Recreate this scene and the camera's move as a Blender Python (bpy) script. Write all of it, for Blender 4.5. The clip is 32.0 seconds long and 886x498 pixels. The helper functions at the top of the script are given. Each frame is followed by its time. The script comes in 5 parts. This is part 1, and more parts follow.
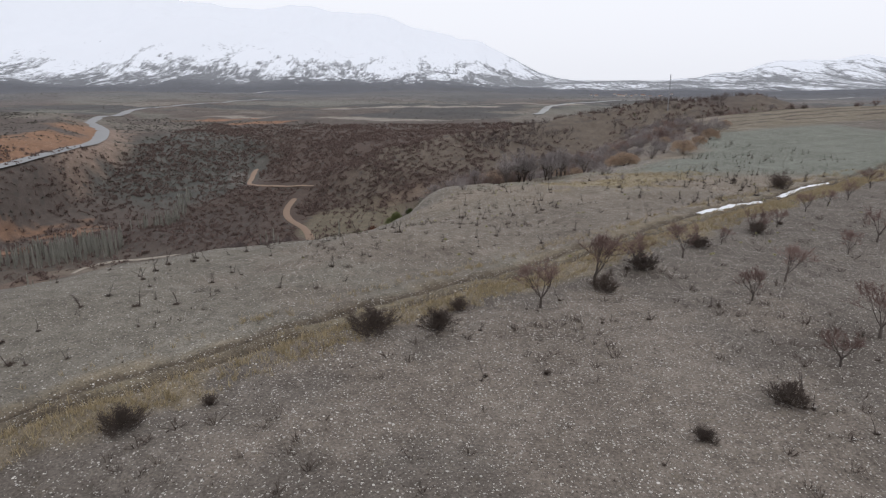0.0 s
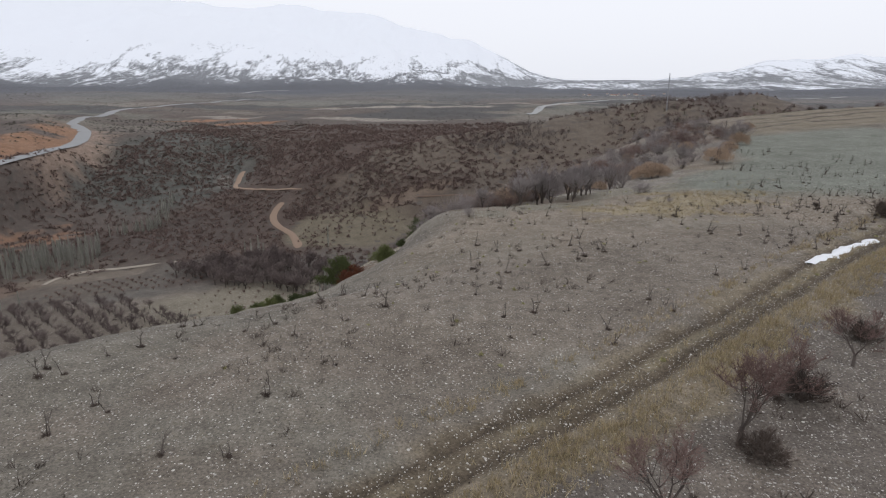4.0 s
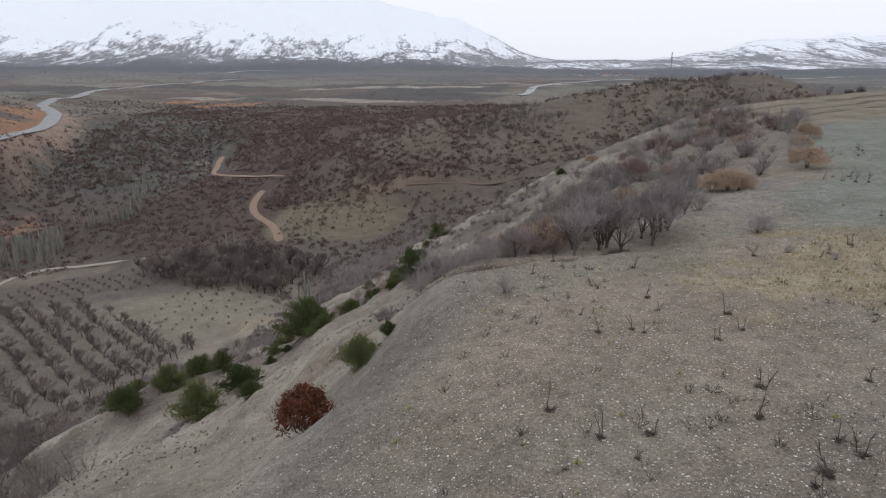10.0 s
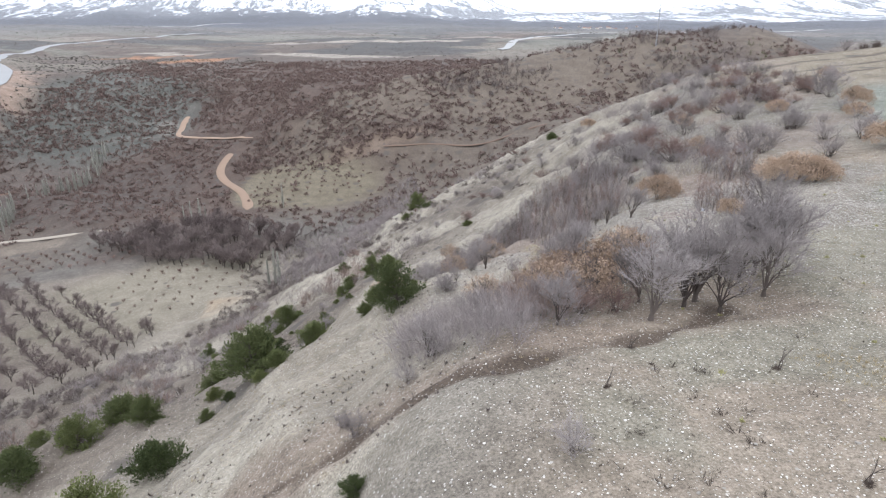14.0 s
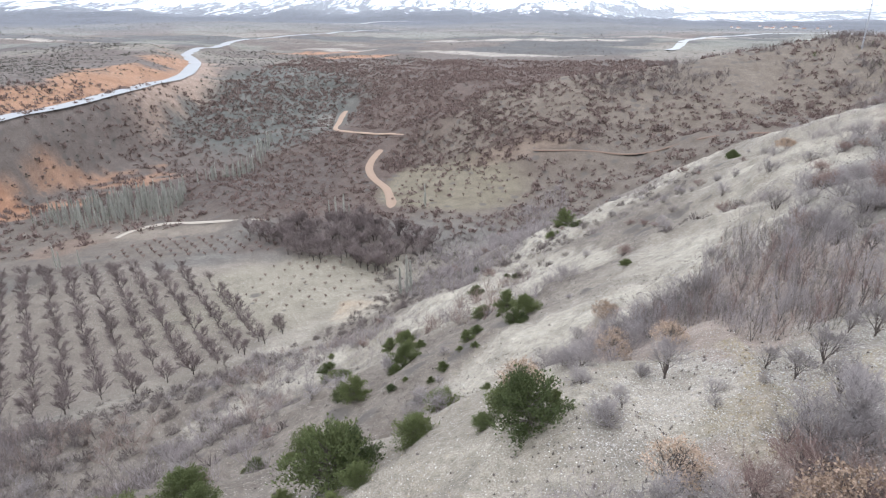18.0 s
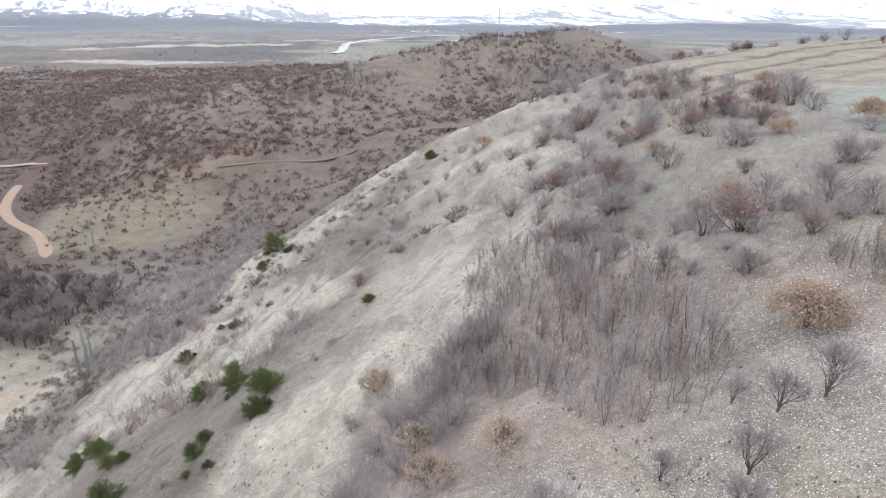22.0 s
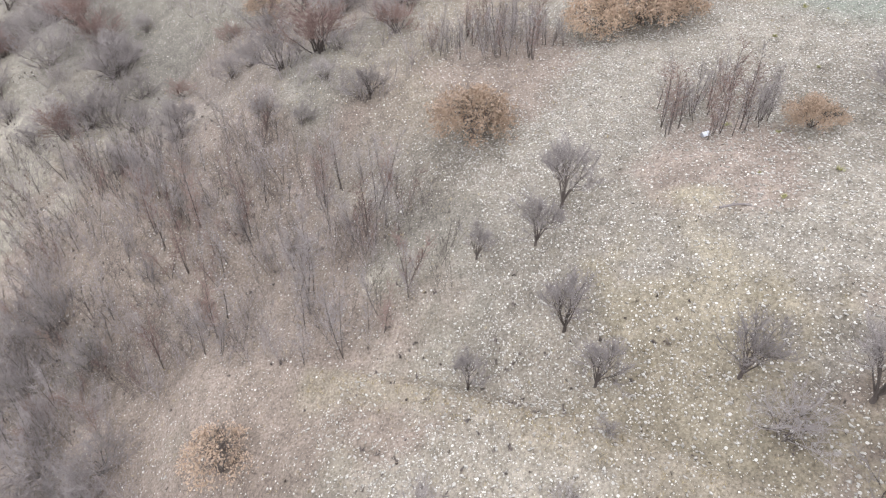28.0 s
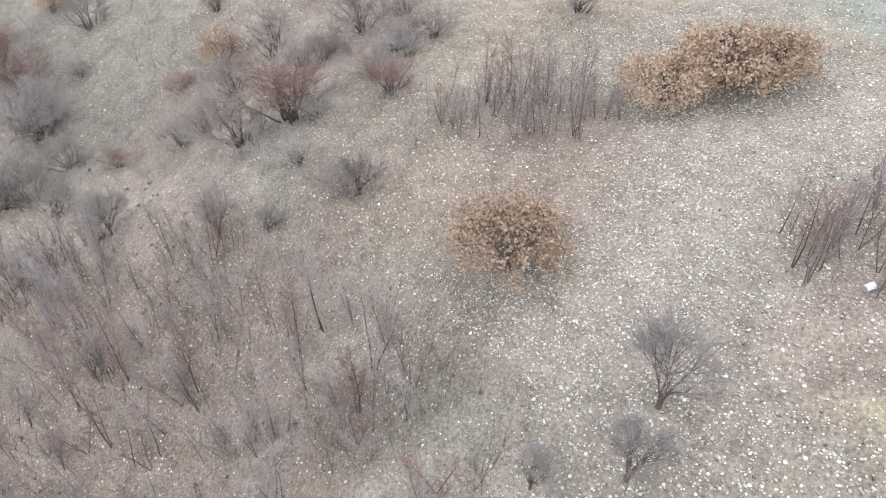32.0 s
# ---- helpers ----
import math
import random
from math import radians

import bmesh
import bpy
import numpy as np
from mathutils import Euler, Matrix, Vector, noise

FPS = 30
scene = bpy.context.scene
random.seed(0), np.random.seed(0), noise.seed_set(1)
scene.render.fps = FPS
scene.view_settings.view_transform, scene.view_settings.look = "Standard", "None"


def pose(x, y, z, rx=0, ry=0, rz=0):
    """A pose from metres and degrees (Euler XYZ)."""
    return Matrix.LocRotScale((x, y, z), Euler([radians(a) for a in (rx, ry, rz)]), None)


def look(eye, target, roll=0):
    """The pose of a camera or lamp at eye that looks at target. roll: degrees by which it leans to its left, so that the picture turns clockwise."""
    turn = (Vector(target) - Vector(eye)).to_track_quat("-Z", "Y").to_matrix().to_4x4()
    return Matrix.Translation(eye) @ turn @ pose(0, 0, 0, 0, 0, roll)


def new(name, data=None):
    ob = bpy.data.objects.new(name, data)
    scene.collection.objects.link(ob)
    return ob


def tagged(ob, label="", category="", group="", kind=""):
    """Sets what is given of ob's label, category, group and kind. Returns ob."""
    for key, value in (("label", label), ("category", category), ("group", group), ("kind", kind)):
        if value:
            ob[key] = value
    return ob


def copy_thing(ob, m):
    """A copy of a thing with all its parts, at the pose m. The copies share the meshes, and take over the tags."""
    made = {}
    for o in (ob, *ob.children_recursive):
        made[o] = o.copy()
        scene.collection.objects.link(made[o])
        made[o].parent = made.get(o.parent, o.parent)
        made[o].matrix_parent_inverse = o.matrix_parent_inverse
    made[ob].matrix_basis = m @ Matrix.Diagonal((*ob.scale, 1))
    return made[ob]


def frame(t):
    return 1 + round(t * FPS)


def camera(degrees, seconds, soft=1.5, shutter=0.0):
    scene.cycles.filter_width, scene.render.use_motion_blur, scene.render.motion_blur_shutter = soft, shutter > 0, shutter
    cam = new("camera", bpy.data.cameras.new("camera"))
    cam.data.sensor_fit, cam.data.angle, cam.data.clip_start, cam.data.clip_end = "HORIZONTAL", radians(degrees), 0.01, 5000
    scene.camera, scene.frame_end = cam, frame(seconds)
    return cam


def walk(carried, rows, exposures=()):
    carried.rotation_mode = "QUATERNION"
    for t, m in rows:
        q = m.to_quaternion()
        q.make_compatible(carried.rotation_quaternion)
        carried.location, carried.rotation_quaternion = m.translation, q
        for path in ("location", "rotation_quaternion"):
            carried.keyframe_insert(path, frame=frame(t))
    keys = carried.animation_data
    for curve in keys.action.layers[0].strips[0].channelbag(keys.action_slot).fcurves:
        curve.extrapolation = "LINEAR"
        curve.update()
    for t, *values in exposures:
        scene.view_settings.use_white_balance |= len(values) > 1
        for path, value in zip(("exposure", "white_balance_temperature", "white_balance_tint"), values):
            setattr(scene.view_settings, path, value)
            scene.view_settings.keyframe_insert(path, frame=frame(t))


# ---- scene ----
cam = camera(71.3, 32.0, 1.15)
METRES, EYE, TILT, LEAN, TURN = 130.0, 12.4, -15.5, 0.0, 0.0
ROWS = [
    (0.0, 0.0, 0.0, 0.0, 0.0, 0.0, -0.0),
    (0.5, -0.0004, 0.0179, 0.0045, -0.18, 0.01, 0.06),
    (1.0, -0.0013, 0.0346, 0.0087, -0.58, -0.01, 0.18),
    (1.5, -0.0022, 0.0511, 0.0129, -0.61, -0.0, 0.19),
    (2.0, -0.0032, 0.069, 0.0174, -0.63, -0.0, 0.18),
    (2.5, -0.0041, 0.0856, 0.0216, -0.66, -0.0, 0.19),
    (3.0, -0.005, 0.1024, 0.0258, -0.68, -0.0, 0.19),
    (3.5, -0.0059, 0.1193, 0.03, -0.7, -0.01, 0.21),
    (5.5, -0.0103, 0.182, 0.0487, -0.8, -0.06, 0.26),
    (6.0, -0.0111, 0.1997, 0.0529, -0.83, -0.04, 0.26),
    (6.5, -0.0118, 0.217, 0.0573, -0.85, -0.03, 0.27),
    (7.0, -0.0126, 0.2342, 0.0617, -0.87, -0.05, 0.25),
    (7.5, -0.0133, 0.2522, 0.0659, -0.9, -0.06, 0.29),
    (8.0, -0.0139, 0.2696, 0.0703, -0.92, -0.05, 0.29),
    (8.5, -0.0147, 0.2884, 0.075, -0.93, -0.07, 0.34),
    (9.0, -0.0153, 0.3058, 0.0794, -1.6, -0.07, 0.5),
    (9.5, -0.0159, 0.3233, 0.0839, -1.67, -0.06, 0.5),
    (10.0, -0.0165, 0.3409, 0.088, -1.73, -1.78, 0.49),
    (10.5, -0.0169, 0.3586, 0.0923, -1.83, -3.95, 0.51),
    (11.0, -0.0174, 0.3762, 0.097, -2.93, -5.78, 0.87),
    (11.5, -0.0178, 0.3937, 0.1013, -3.24, -5.77, 0.93),
    (12.0, -0.0182, 0.4124, 0.1059, -3.45, -5.76, 0.98),
    (12.5, -0.0185, 0.4297, 0.1103, -3.56, -5.77, 1.0),
    (13.0, -0.0185, 0.4472, 0.1145, -3.66, -5.77, 1.04),
    (13.5, -0.0186, 0.4645, 0.1189, -3.75, -5.76, 1.05),
    (15.5, -0.0203, 0.5252, 0.1318, -3.22, -5.68, 0.87),
    (16.0, -0.0202, 0.5437, 0.1367, 1.27, -5.72, -0.34),
    (16.5, -0.0198, 0.5627, 0.1413, 6.9, -5.9, -1.89),
    (17.0, -0.0198, 0.5813, 0.146, 8.65, -6.0, -2.35),
    (17.5, -0.0207, 0.5995, 0.1504, 9.33, -6.03, -2.55),
    (18.0, -0.0224, 0.6171, 0.155, 9.7, -6.06, -2.62),
    (18.5, -0.0246, 0.6361, 0.1598, 9.9, -6.08, -2.65),
    (19.0, -0.0275, 0.6532, 0.164, 9.97, -6.08, -2.69),
    (19.5, -0.0301, 0.671, 0.1681, 10.01, -6.08, -2.7),
    (20.0, -0.0337, 0.6881, 0.1726, 10.02, -6.09, -2.71),
    (20.5, -0.0367, 0.7062, 0.1767, 9.27, -6.04, -2.56),
    (21.0, -0.0397, 0.7243, 0.1808, 5.87, -5.86, -1.66),
    (21.5, -0.0413, 0.7435, 0.1833, -3.25, -5.61, 0.7),
    (22.0, -0.0454, 0.7615, 0.1859, -18.49, -6.21, 4.7),
    (22.5, -0.0498, 0.7767, 0.1881, -31.03, -10.87, 7.8),
    (23.0, -0.0529, 0.7913, 0.1898, -40.62, -17.07, 9.95),
    (23.5, -0.0555, 0.8047, 0.1905, -48.68, -25.35, 11.44),
    (24.0, -0.0571, 0.8167, 0.1906, -55.02, -35.29, 12.45),
    (24.5, -0.0567, 0.8276, 0.1905, -59.99, -44.47, 13.34),
    (26.5, -0.0449, 0.858, 0.1934, -68.73, -44.76, 14.69),
    (27.0, -0.0396, 0.8637, 0.1948, -68.82, -37.37, 14.69),
    (27.5, -0.0348, 0.8694, 0.1952, -69.09, -30.7, 14.52),
    (28.0, -0.0268, 0.8748, 0.1966, -69.35, -30.81, 14.58),
    (28.5, -0.0186, 0.8799, 0.1975, -69.47, -30.85, 14.61),
    (29.0, -0.0093, 0.8847, 0.1985, -69.98, -30.99, 14.67),
    (29.5, 0.0015, 0.89, 0.2, -70.65, -31.22, 14.74),
    (30.0, 0.012, 0.8949, 0.2009, -70.78, -31.25, 14.76),
    (30.5, 0.0228, 0.8997, 0.2017, -72.3, -31.7, 14.94),
    (31.0, 0.033, 0.9044, 0.2025, -71.1, -31.47, 14.82),
    (31.5, 0.0434, 0.9089, 0.2034, -70.92, -31.48, 14.81),
    (32.0, 0.0516, 0.9127, 0.2045, -70.93, -31.48, 14.81),
]
walk(cam, [(t, pose(0, 0, EYE, TILT, LEAN, TURN) @ pose(METRES * x, METRES * y, METRES * z, 90 + pitch, roll, yaw)) for t, x, y, z, yaw, pitch, roll in ROWS],
     [(0.0, -0.66, 6250, 12), (9.0, -0.7, 6200, 11), (10.0, -0.62, 6150, 11), (11.0, -0.32, 6000, 11), (13.0, 0.3, 5950, 11), (16.0, 0.66, 5900, 10), (19.0, 0.74, 5800, 10), (21.0, 0.68, 5800, 10), (23.0, 0.68, 6050, 10), (24.2, 0.85, 6300, 12), (26.5, 0.79, 6250, 12), (30.0, 0.85, 6100, 10), (32.0, 0.85, 6100, 10)])

# lighting: an overcast winter day
world = bpy.data.worlds.new("overcast_sky")
scene.world = world
world.use_nodes = True
wn, wl = world.node_tree.nodes, world.node_tree.links
sky = wn.new("ShaderNodeTexSky")
sky.sky_type, sky.sun_disc = "NISHITA", False
sky.sun_elevation, sky.sun_rotation = radians(48), radians(200)
sky.air_density, sky.dust_density, sky.altitude = 1.0, 6.0, 900
veil = wn.new("ShaderNodeHueSaturation")
veil.inputs["Saturation"].default_value = 0.10
cloud = wn.new("ShaderNodeMix")
cloud.data_type = "RGBA"
cloud.inputs[0].default_value = 0.8
cloud.inputs[7].default_value = (11.9, 12.0, 12.3, 1)
wl.new(sky.outputs[0], veil.inputs["Color"])
wl.new(veil.outputs[0], cloud.inputs[6])
wl.new(cloud.outputs[2], wn["Background"].inputs["Color"])
wn["Background"].inputs["Strength"].default_value = 0.139
sun_data = bpy.data.lights.new("sun", "SUN")
sun_data.energy, sun_data.angle, sun_data.color = 0.5, radians(25), (1.0, 0.97, 0.93)
sun = new("sun", sun_data)
sun.matrix_world = look((60, -80, 130), (0, 0, 0))

# ---- materials ----


def shader(name, rough=0.9):
    m = bpy.data.materials.new(name)
    m.use_nodes = True
    n, l = m.node_tree.nodes, m.node_tree.links
    b = n["Principled BSDF"]
    b.inputs["Roughness"].default_value = rough
    b.inputs["Specular IOR Level"].default_value = 0.2
    return m, n, l, b


def mixer(n, l, mode, fac, a, b):
    x = n.new("ShaderNodeMix")
    x.data_type, x.blend_type = "RGBA", mode
    for sock, v in ((x.inputs[0], fac), (x.inputs[6], a), (x.inputs[7], b)):
        if isinstance(v, bpy.types.NodeSocket):
            l.new(v, sock)
        else:
            sock.default_value = v if isinstance(v, (int, float)) else (*v[:3], 1)
    return x.outputs[2]


def arith(n, l, op, a, b=0.0, clamp=False):
    x = n.new("ShaderNodeMath")
    x.operation, x.use_clamp = op, clamp
    for sock, v in ((x.inputs[0], a), (x.inputs[1], b)):
        if isinstance(v, bpy.types.NodeSocket):
            l.new(v, sock)
        else:
            sock.default_value = v
    return x.outputs[0]


def noise_at(n, l, where, scale, detail=4.0, rough=0.6):
    x = n.new("ShaderNodeTexNoise")
    x.inputs["Scale"].default_value, x.inputs["Detail"].default_value = scale, detail
    x.inputs["Roughness"].default_value = rough
    l.new(where, x.inputs["Vector"])
    return x.outputs["Fac"]


def spread(n, l, v, lo, hi, a=0.0, b=1.0):
    x = n.new("ShaderNodeMapRange")
    l.new(v, x.inputs[0])
    for k, q in enumerate((lo, hi, a, b)):
        x.inputs[k + 1].default_value = q
    return x.outputs[0]


def plain(name, dark, light, grain=8.0, rough=0.9, by="object", bump=0.3):
    """Two tones mixed by grain at two scales and by the piece."""
    m, n, l, b = shader(name, rough)
    co = n.new("ShaderNodeTexCoord").outputs["Object"]
    fine = noise_at(n, l, co, grain, 5)
    if by == "object":
        piece = n.new("ShaderNodeObjectInfo").outputs["Random"]
    else:
        piece = n.new("ShaderNodeNewGeometry").outputs["Random Per Island"]
    f = arith(n, l, "ADD", arith(n, l, "MULTIPLY", piece, 0.65), arith(n, l, "MULTIPLY", fine, 0.5))
    l.new(mixer(n, l, "MIX", spread(n, l, f, 0.1, 0.95), dark, light), b.inputs["Base Color"])
    if bump:
        bm = n.new("ShaderNodeBump")
        bm.inputs["Strength"].default_value, bm.inputs["Distance"].default_value = bump, 0.02
        l.new(fine, bm.inputs["Height"])
        l.new(bm.outputs[0], b.inputs["Normal"])
    return m


def ground_material():
    """Soil, pebbles, dry turf, scrub and snow, by the cover of each stretch of the land."""
    m, n, l, b = shader("ground_cover", 0.95)
    co = n.new("ShaderNodeNewGeometry").outputs["Position"]
    cover = n.new("ShaderNodeAttribute")
    cover.attribute_name = "cover"
    mask = n.new("ShaderNodeAttribute")
    mask.attribute_name = "mask"
    part = n.new("ShaderNodeSeparateColor")
    l.new(mask.outputs["Color"], part.inputs[0])
    stony, scrub, snow = part.outputs[0], part.outputs[1], part.outputs[2]
    big = noise_at(n, l, co, 0.13, 5, 0.65)
    mid = noise_at(n, l, co, 1.3, 6, 0.7)
    fine = noise_at(n, l, co, 9.0, 5, 0.75)
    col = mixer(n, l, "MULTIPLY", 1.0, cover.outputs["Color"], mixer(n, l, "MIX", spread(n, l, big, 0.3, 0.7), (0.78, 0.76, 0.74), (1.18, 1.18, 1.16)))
    col = mixer(n, l, "MULTIPLY", 1.0, col, mixer(n, l, "MIX", spread(n, l, mid, 0.3, 0.72), (0.66, 0.65, 0.62), (1.25, 1.24, 1.22)))
    col = mixer(n, l, "MULTIPLY", 1.0, col, mixer(n, l, "MIX", spread(n, l, fine, 0.28, 0.72), (0.36, 0.345, 0.33), (1.6, 1.6, 1.6)))
    # dry tufts
    tuft = spread(n, l, noise_at(n, l, co, 2.6, 3, 0.6), 0.58, 0.70)
    col = mixer(n, l, "MULTIPLY", arith(n, l, "MULTIPLY", tuft, 0.55), col, (0.62, 0.60, 0.50))
    # pebbles in two sizes
    height_in = fine
    for scale, reach, share in ((6.5, 0.38, 0.6), (13.0, 0.48, 0.95)):
        v = n.new("ShaderNodeTexVoronoi")
        v.inputs["Scale"].default_value = scale
        l.new(co, v.inputs["Vector"])
        pick = n.new("ShaderNodeSeparateColor")
        l.new(v.outputs["Color"], pick.inputs[0])
        size = arith(n, l, "MULTIPLY", arith(n, l, "POWER", pick.outputs[0], 1.6), reach)
        inside = arith(n, l, "LESS_THAN", v.outputs["Distance"], size)
        keep = arith(n, l, "LESS_THAN", pick.outputs[1], arith(n, l, "MULTIPLY", stony, share))
        on = arith(n, l, "MULTIPLY", inside, keep)
        tone = mixer(n, l, "MIX", pick.outputs[2], (0.26, 0.24, 0.21), (0.62, 0.59, 0.54))
        col = mixer(n, l, "MIX", on, col, tone)
        height_in = arith(n, l, "ADD", height_in, arith(n, l, "MULTIPLY", on, 1.2))
    # far scrub, bush by bush
    for scale, share, tone in ((0.16, 0.9, (0.085, 0.075, 0.066)), (0.42, 0.7, (0.10, 0.085, 0.075))):
        v = n.new("ShaderNodeTexVoronoi")
        v.inputs["Scale"].default_value = scale
        l.new(co, v.inputs["Vector"])
        pick = n.new("ShaderNodeSeparateColor")
        l.new(v.outputs["Color"], pick.inputs[0])
        inside = spread(n, l, arith(n, l, "ADD", v.outputs["Distance"], arith(n, l, "MULTIPLY", mid, 0.3)), 0.42, 0.62, 1.0, 0.0)
        keep = arith(n, l, "LESS_THAN", pick.outputs[1], arith(n, l, "MULTIPLY", scrub, share))
        col = mixer(n, l, "MIX", arith(n, l, "MULTIPLY", arith(n, l, "MULTIPLY", inside, keep), 0.8), col, tone)
    stretch = n.new("ShaderNodeVectorMath")
    stretch.operation = "MULTIPLY"
    l.new(co, stretch.inputs[0])
    stretch.inputs[1].default_value = (1.0, 0.3, 0.7)
    white = noise_at(n, l, stretch.outputs[0], 0.06, 8, 0.75)
    gully = noise_at(n, l, stretch.outputs[0], 0.0045, 6, 0.6)
    crease = arith(n, l, "ABSOLUTE", arith(n, l, "SUBTRACT", gully, 0.5))
    bare = arith(n, l, "ADD", arith(n, l, "MULTIPLY", arith(n, l, "SUBTRACT", white, 0.5), 1.5), spread(n, l, crease, 0.0, 0.06, -0.26, 0.05))
    patch = spread(n, l, arith(n, l, "ADD", snow, bare), 0.34, 0.66)
    col = mixer(n, l, "MIX", patch, col, (0.80, 0.82, 0.86))
    l.new(col, b.inputs["Base Color"])
    bm = n.new("ShaderNodeBump")
    bm.inputs["Strength"].default_value, bm.inputs["Distance"].default_value = 0.7, 0.05
    l.new(height_in, bm.inputs["Height"])
    l.new(bm.outputs[0], b.inputs["Normal"])
    return m


GROUND = ground_material()
STONE = plain("limestone", (0.24, 0.218, 0.19), (0.50, 0.47, 0.43), 14, 0.9, "island")
BARK = plain("grey_bark", (0.05, 0.04, 0.035), (0.13, 0.108, 0.095), 20, 0.9)
TWIG = plain("bare_twigs", (0.15, 0.13, 0.124), (0.30, 0.268, 0.256), 6, 0.9)
TWIG_RED = plain("reddish_twigs", (0.115, 0.074, 0.064), (0.23, 0.16, 0.14), 6, 0.9)
TWIG_DARK = plain("dark_twigs", (0.05, 0.038, 0.032), (0.11, 0.085, 0.07), 6, 0.9)
TWIG_ORCHARD = plain("orchard_twigs", (0.10, 0.078, 0.073), (0.185, 0.148, 0.138), 6, 0.9)
PALE_LEAF = plain("pale_oak_leaves", (0.21, 0.146, 0.102), (0.42, 0.315, 0.232), 3, 0.8, "object", 0)
OAK_LEAF = plain("dry_oak_leaves", (0.225, 0.16, 0.113), (0.49, 0.365, 0.265), 3, 0.8, "object", 0)
RUST_LEAF = plain("rust_red_leaves", (0.10, 0.035, 0.018), (0.205, 0.078, 0.042), 3, 0.8, "object", 0)
JUNIPER = plain("juniper_green", (0.034, 0.05, 0.02), (0.15, 0.165, 0.065), 2.5, 0.8, "object", 0)
STRAW = plain("dry_straw", (0.20, 0.155, 0.085), (0.46, 0.38, 0.24), 5, 0.9, "island", 0)
SCRUB = plain("far_scrub", (0.07, 0.066, 0.056), (0.13, 0.12, 0.102), 0.5, 0.95, "island", 0)
POPLAR = plain("pale_poplar", (0.23, 0.225, 0.195), (0.36, 0.35, 0.305), 1.5, 0.9)
ASPHALT = plain("worn_asphalt", (0.26, 0.26, 0.26), (0.38, 0.38, 0.37), 0.6, 0.85)
DIRT = plain("dirt_road", (0.22, 0.155, 0.113), (0.31, 0.225, 0.165), 0.4, 0.95)
BROWN_DIRT = plain("brown_dirt", (0.13, 0.088, 0.066), (0.2, 0.14, 0.108), 0.4, 0.95)
PALE_DIRT = plain("pale_dirt", (0.25, 0.215, 0.175), (0.33, 0.29, 0.24), 0.4, 0.95)
SNOW = plain("old_snow", (0.70, 0.71, 0.73), (0.86, 0.87, 0.89), 3, 0.6)
WALL = plain("plaster_wall", (0.45, 0.41, 0.37), (0.62, 0.58, 0.53), 0.8, 0.9)
TILE = plain("roof_tiles", (0.20, 0.11, 0.08), (0.28, 0.16, 0.12), 1.0, 0.85)
STEEL = plain("galvanised_steel", (0.25, 0.25, 0.26), (0.36, 0.36, 0.37), 2, 0.5)
TIN = plain("printed_tin", (0.50, 0.52, 0.58), (0.75, 0.76, 0.80), 9, 0.4)

# ---- the land: one sheet to the mountains ----
def hash2(i, j, seed):
    n = (i * 374761393 + j * 668265263 + seed * 974634777) & 0x7FFFFFFF
    n = ((n ^ (n >> 13)) * 1274126177) & 0x7FFFFFFF
    return ((n ^ (n >> 16)) & 0xFFFF) / 65535.0


def value_noise(x, y, seed=0):
    """Smooth noise from -1 to 1 on a unit lattice."""
    i, j = np.floor(x).astype(np.int64), np.floor(y).astype(np.int64)
    u, v = x - i, y - j
    u, v = u * u * u * (u * (6 * u - 15) + 10), v * v * v * (v * (6 * v - 15) + 10)
    a, b = hash2(i, j, seed), hash2(i + 1, j, seed)
    c, d = hash2(i, j + 1, seed), hash2(i + 1, j + 1, seed)
    return 2 * (a + (b - a) * u + (c - a + (a - b - c + d) * u) * v) - 1


def fbm(x, y, size, octaves=4, seed=0, gain=0.5):
    total, amp = 0.0, 1.0
    for k in range(octaves):
        total = total + amp * value_noise(x / size + 17.3 * k, y / size - 9.1 * k, seed + k)
        size, amp = size / 2.03, amp * gain
    return total


def ramp(v, a, b):
    """0 below a, 1 above b, smooth between."""
    q = np.clip((v - a) / (b - a), 0, 1)
    return q * q * (3 - 2 * q)


def soft_min(a, b, k):
    q = np.clip(0.5 + (b - a) / (2 * k), 0, 1)
    return b + (a - b) * q - k * q * (1 - q)


def soft_max(a, b, k):
    return -soft_min(-a, -b, k)


def along(x, y, line):
    """Distance to a polyline of (x, y, value) and the value at its nearest point."""
    best, val = np.full(np.shape(x), 1e9), np.zeros(np.shape(x))
    for (ax, ay, az), (bx, by, bz) in zip(line, line[1:]):
        ux, uy = bx - ax, by - ay
        q = np.clip(((x - ax) * ux + (y - ay) * uy) / (ux * ux + uy * uy), 0, 1)
        d = np.hypot(x - ax - q * ux, y - ay - q * uy)
        near = d < best
        best, val = np.where(near, d, best), np.where(near, az + q * (bz - az), val)
    return best, val


def along_soft(x, y, line):
    """As along, with the value blended between the legs."""
    best, total, share = np.full(np.shape(x), 1e9), 0.0, 0.0
    for (ax, ay, az), (bx, by, bz) in zip(line, line[1:]):
        ux, uy = bx - ax, by - ay
        q = np.clip(((x - ax) * ux + (y - ay) * uy) / (ux * ux + uy * uy), 0, 1)
        d = np.hypot(x - ax - q * ux, y - ay - q * uy)
        k = 1 / (d + 4) ** 3
        best, total, share = np.minimum(best, d), total + k * (az + q * (bz - az)), share + k
    return best, total / share


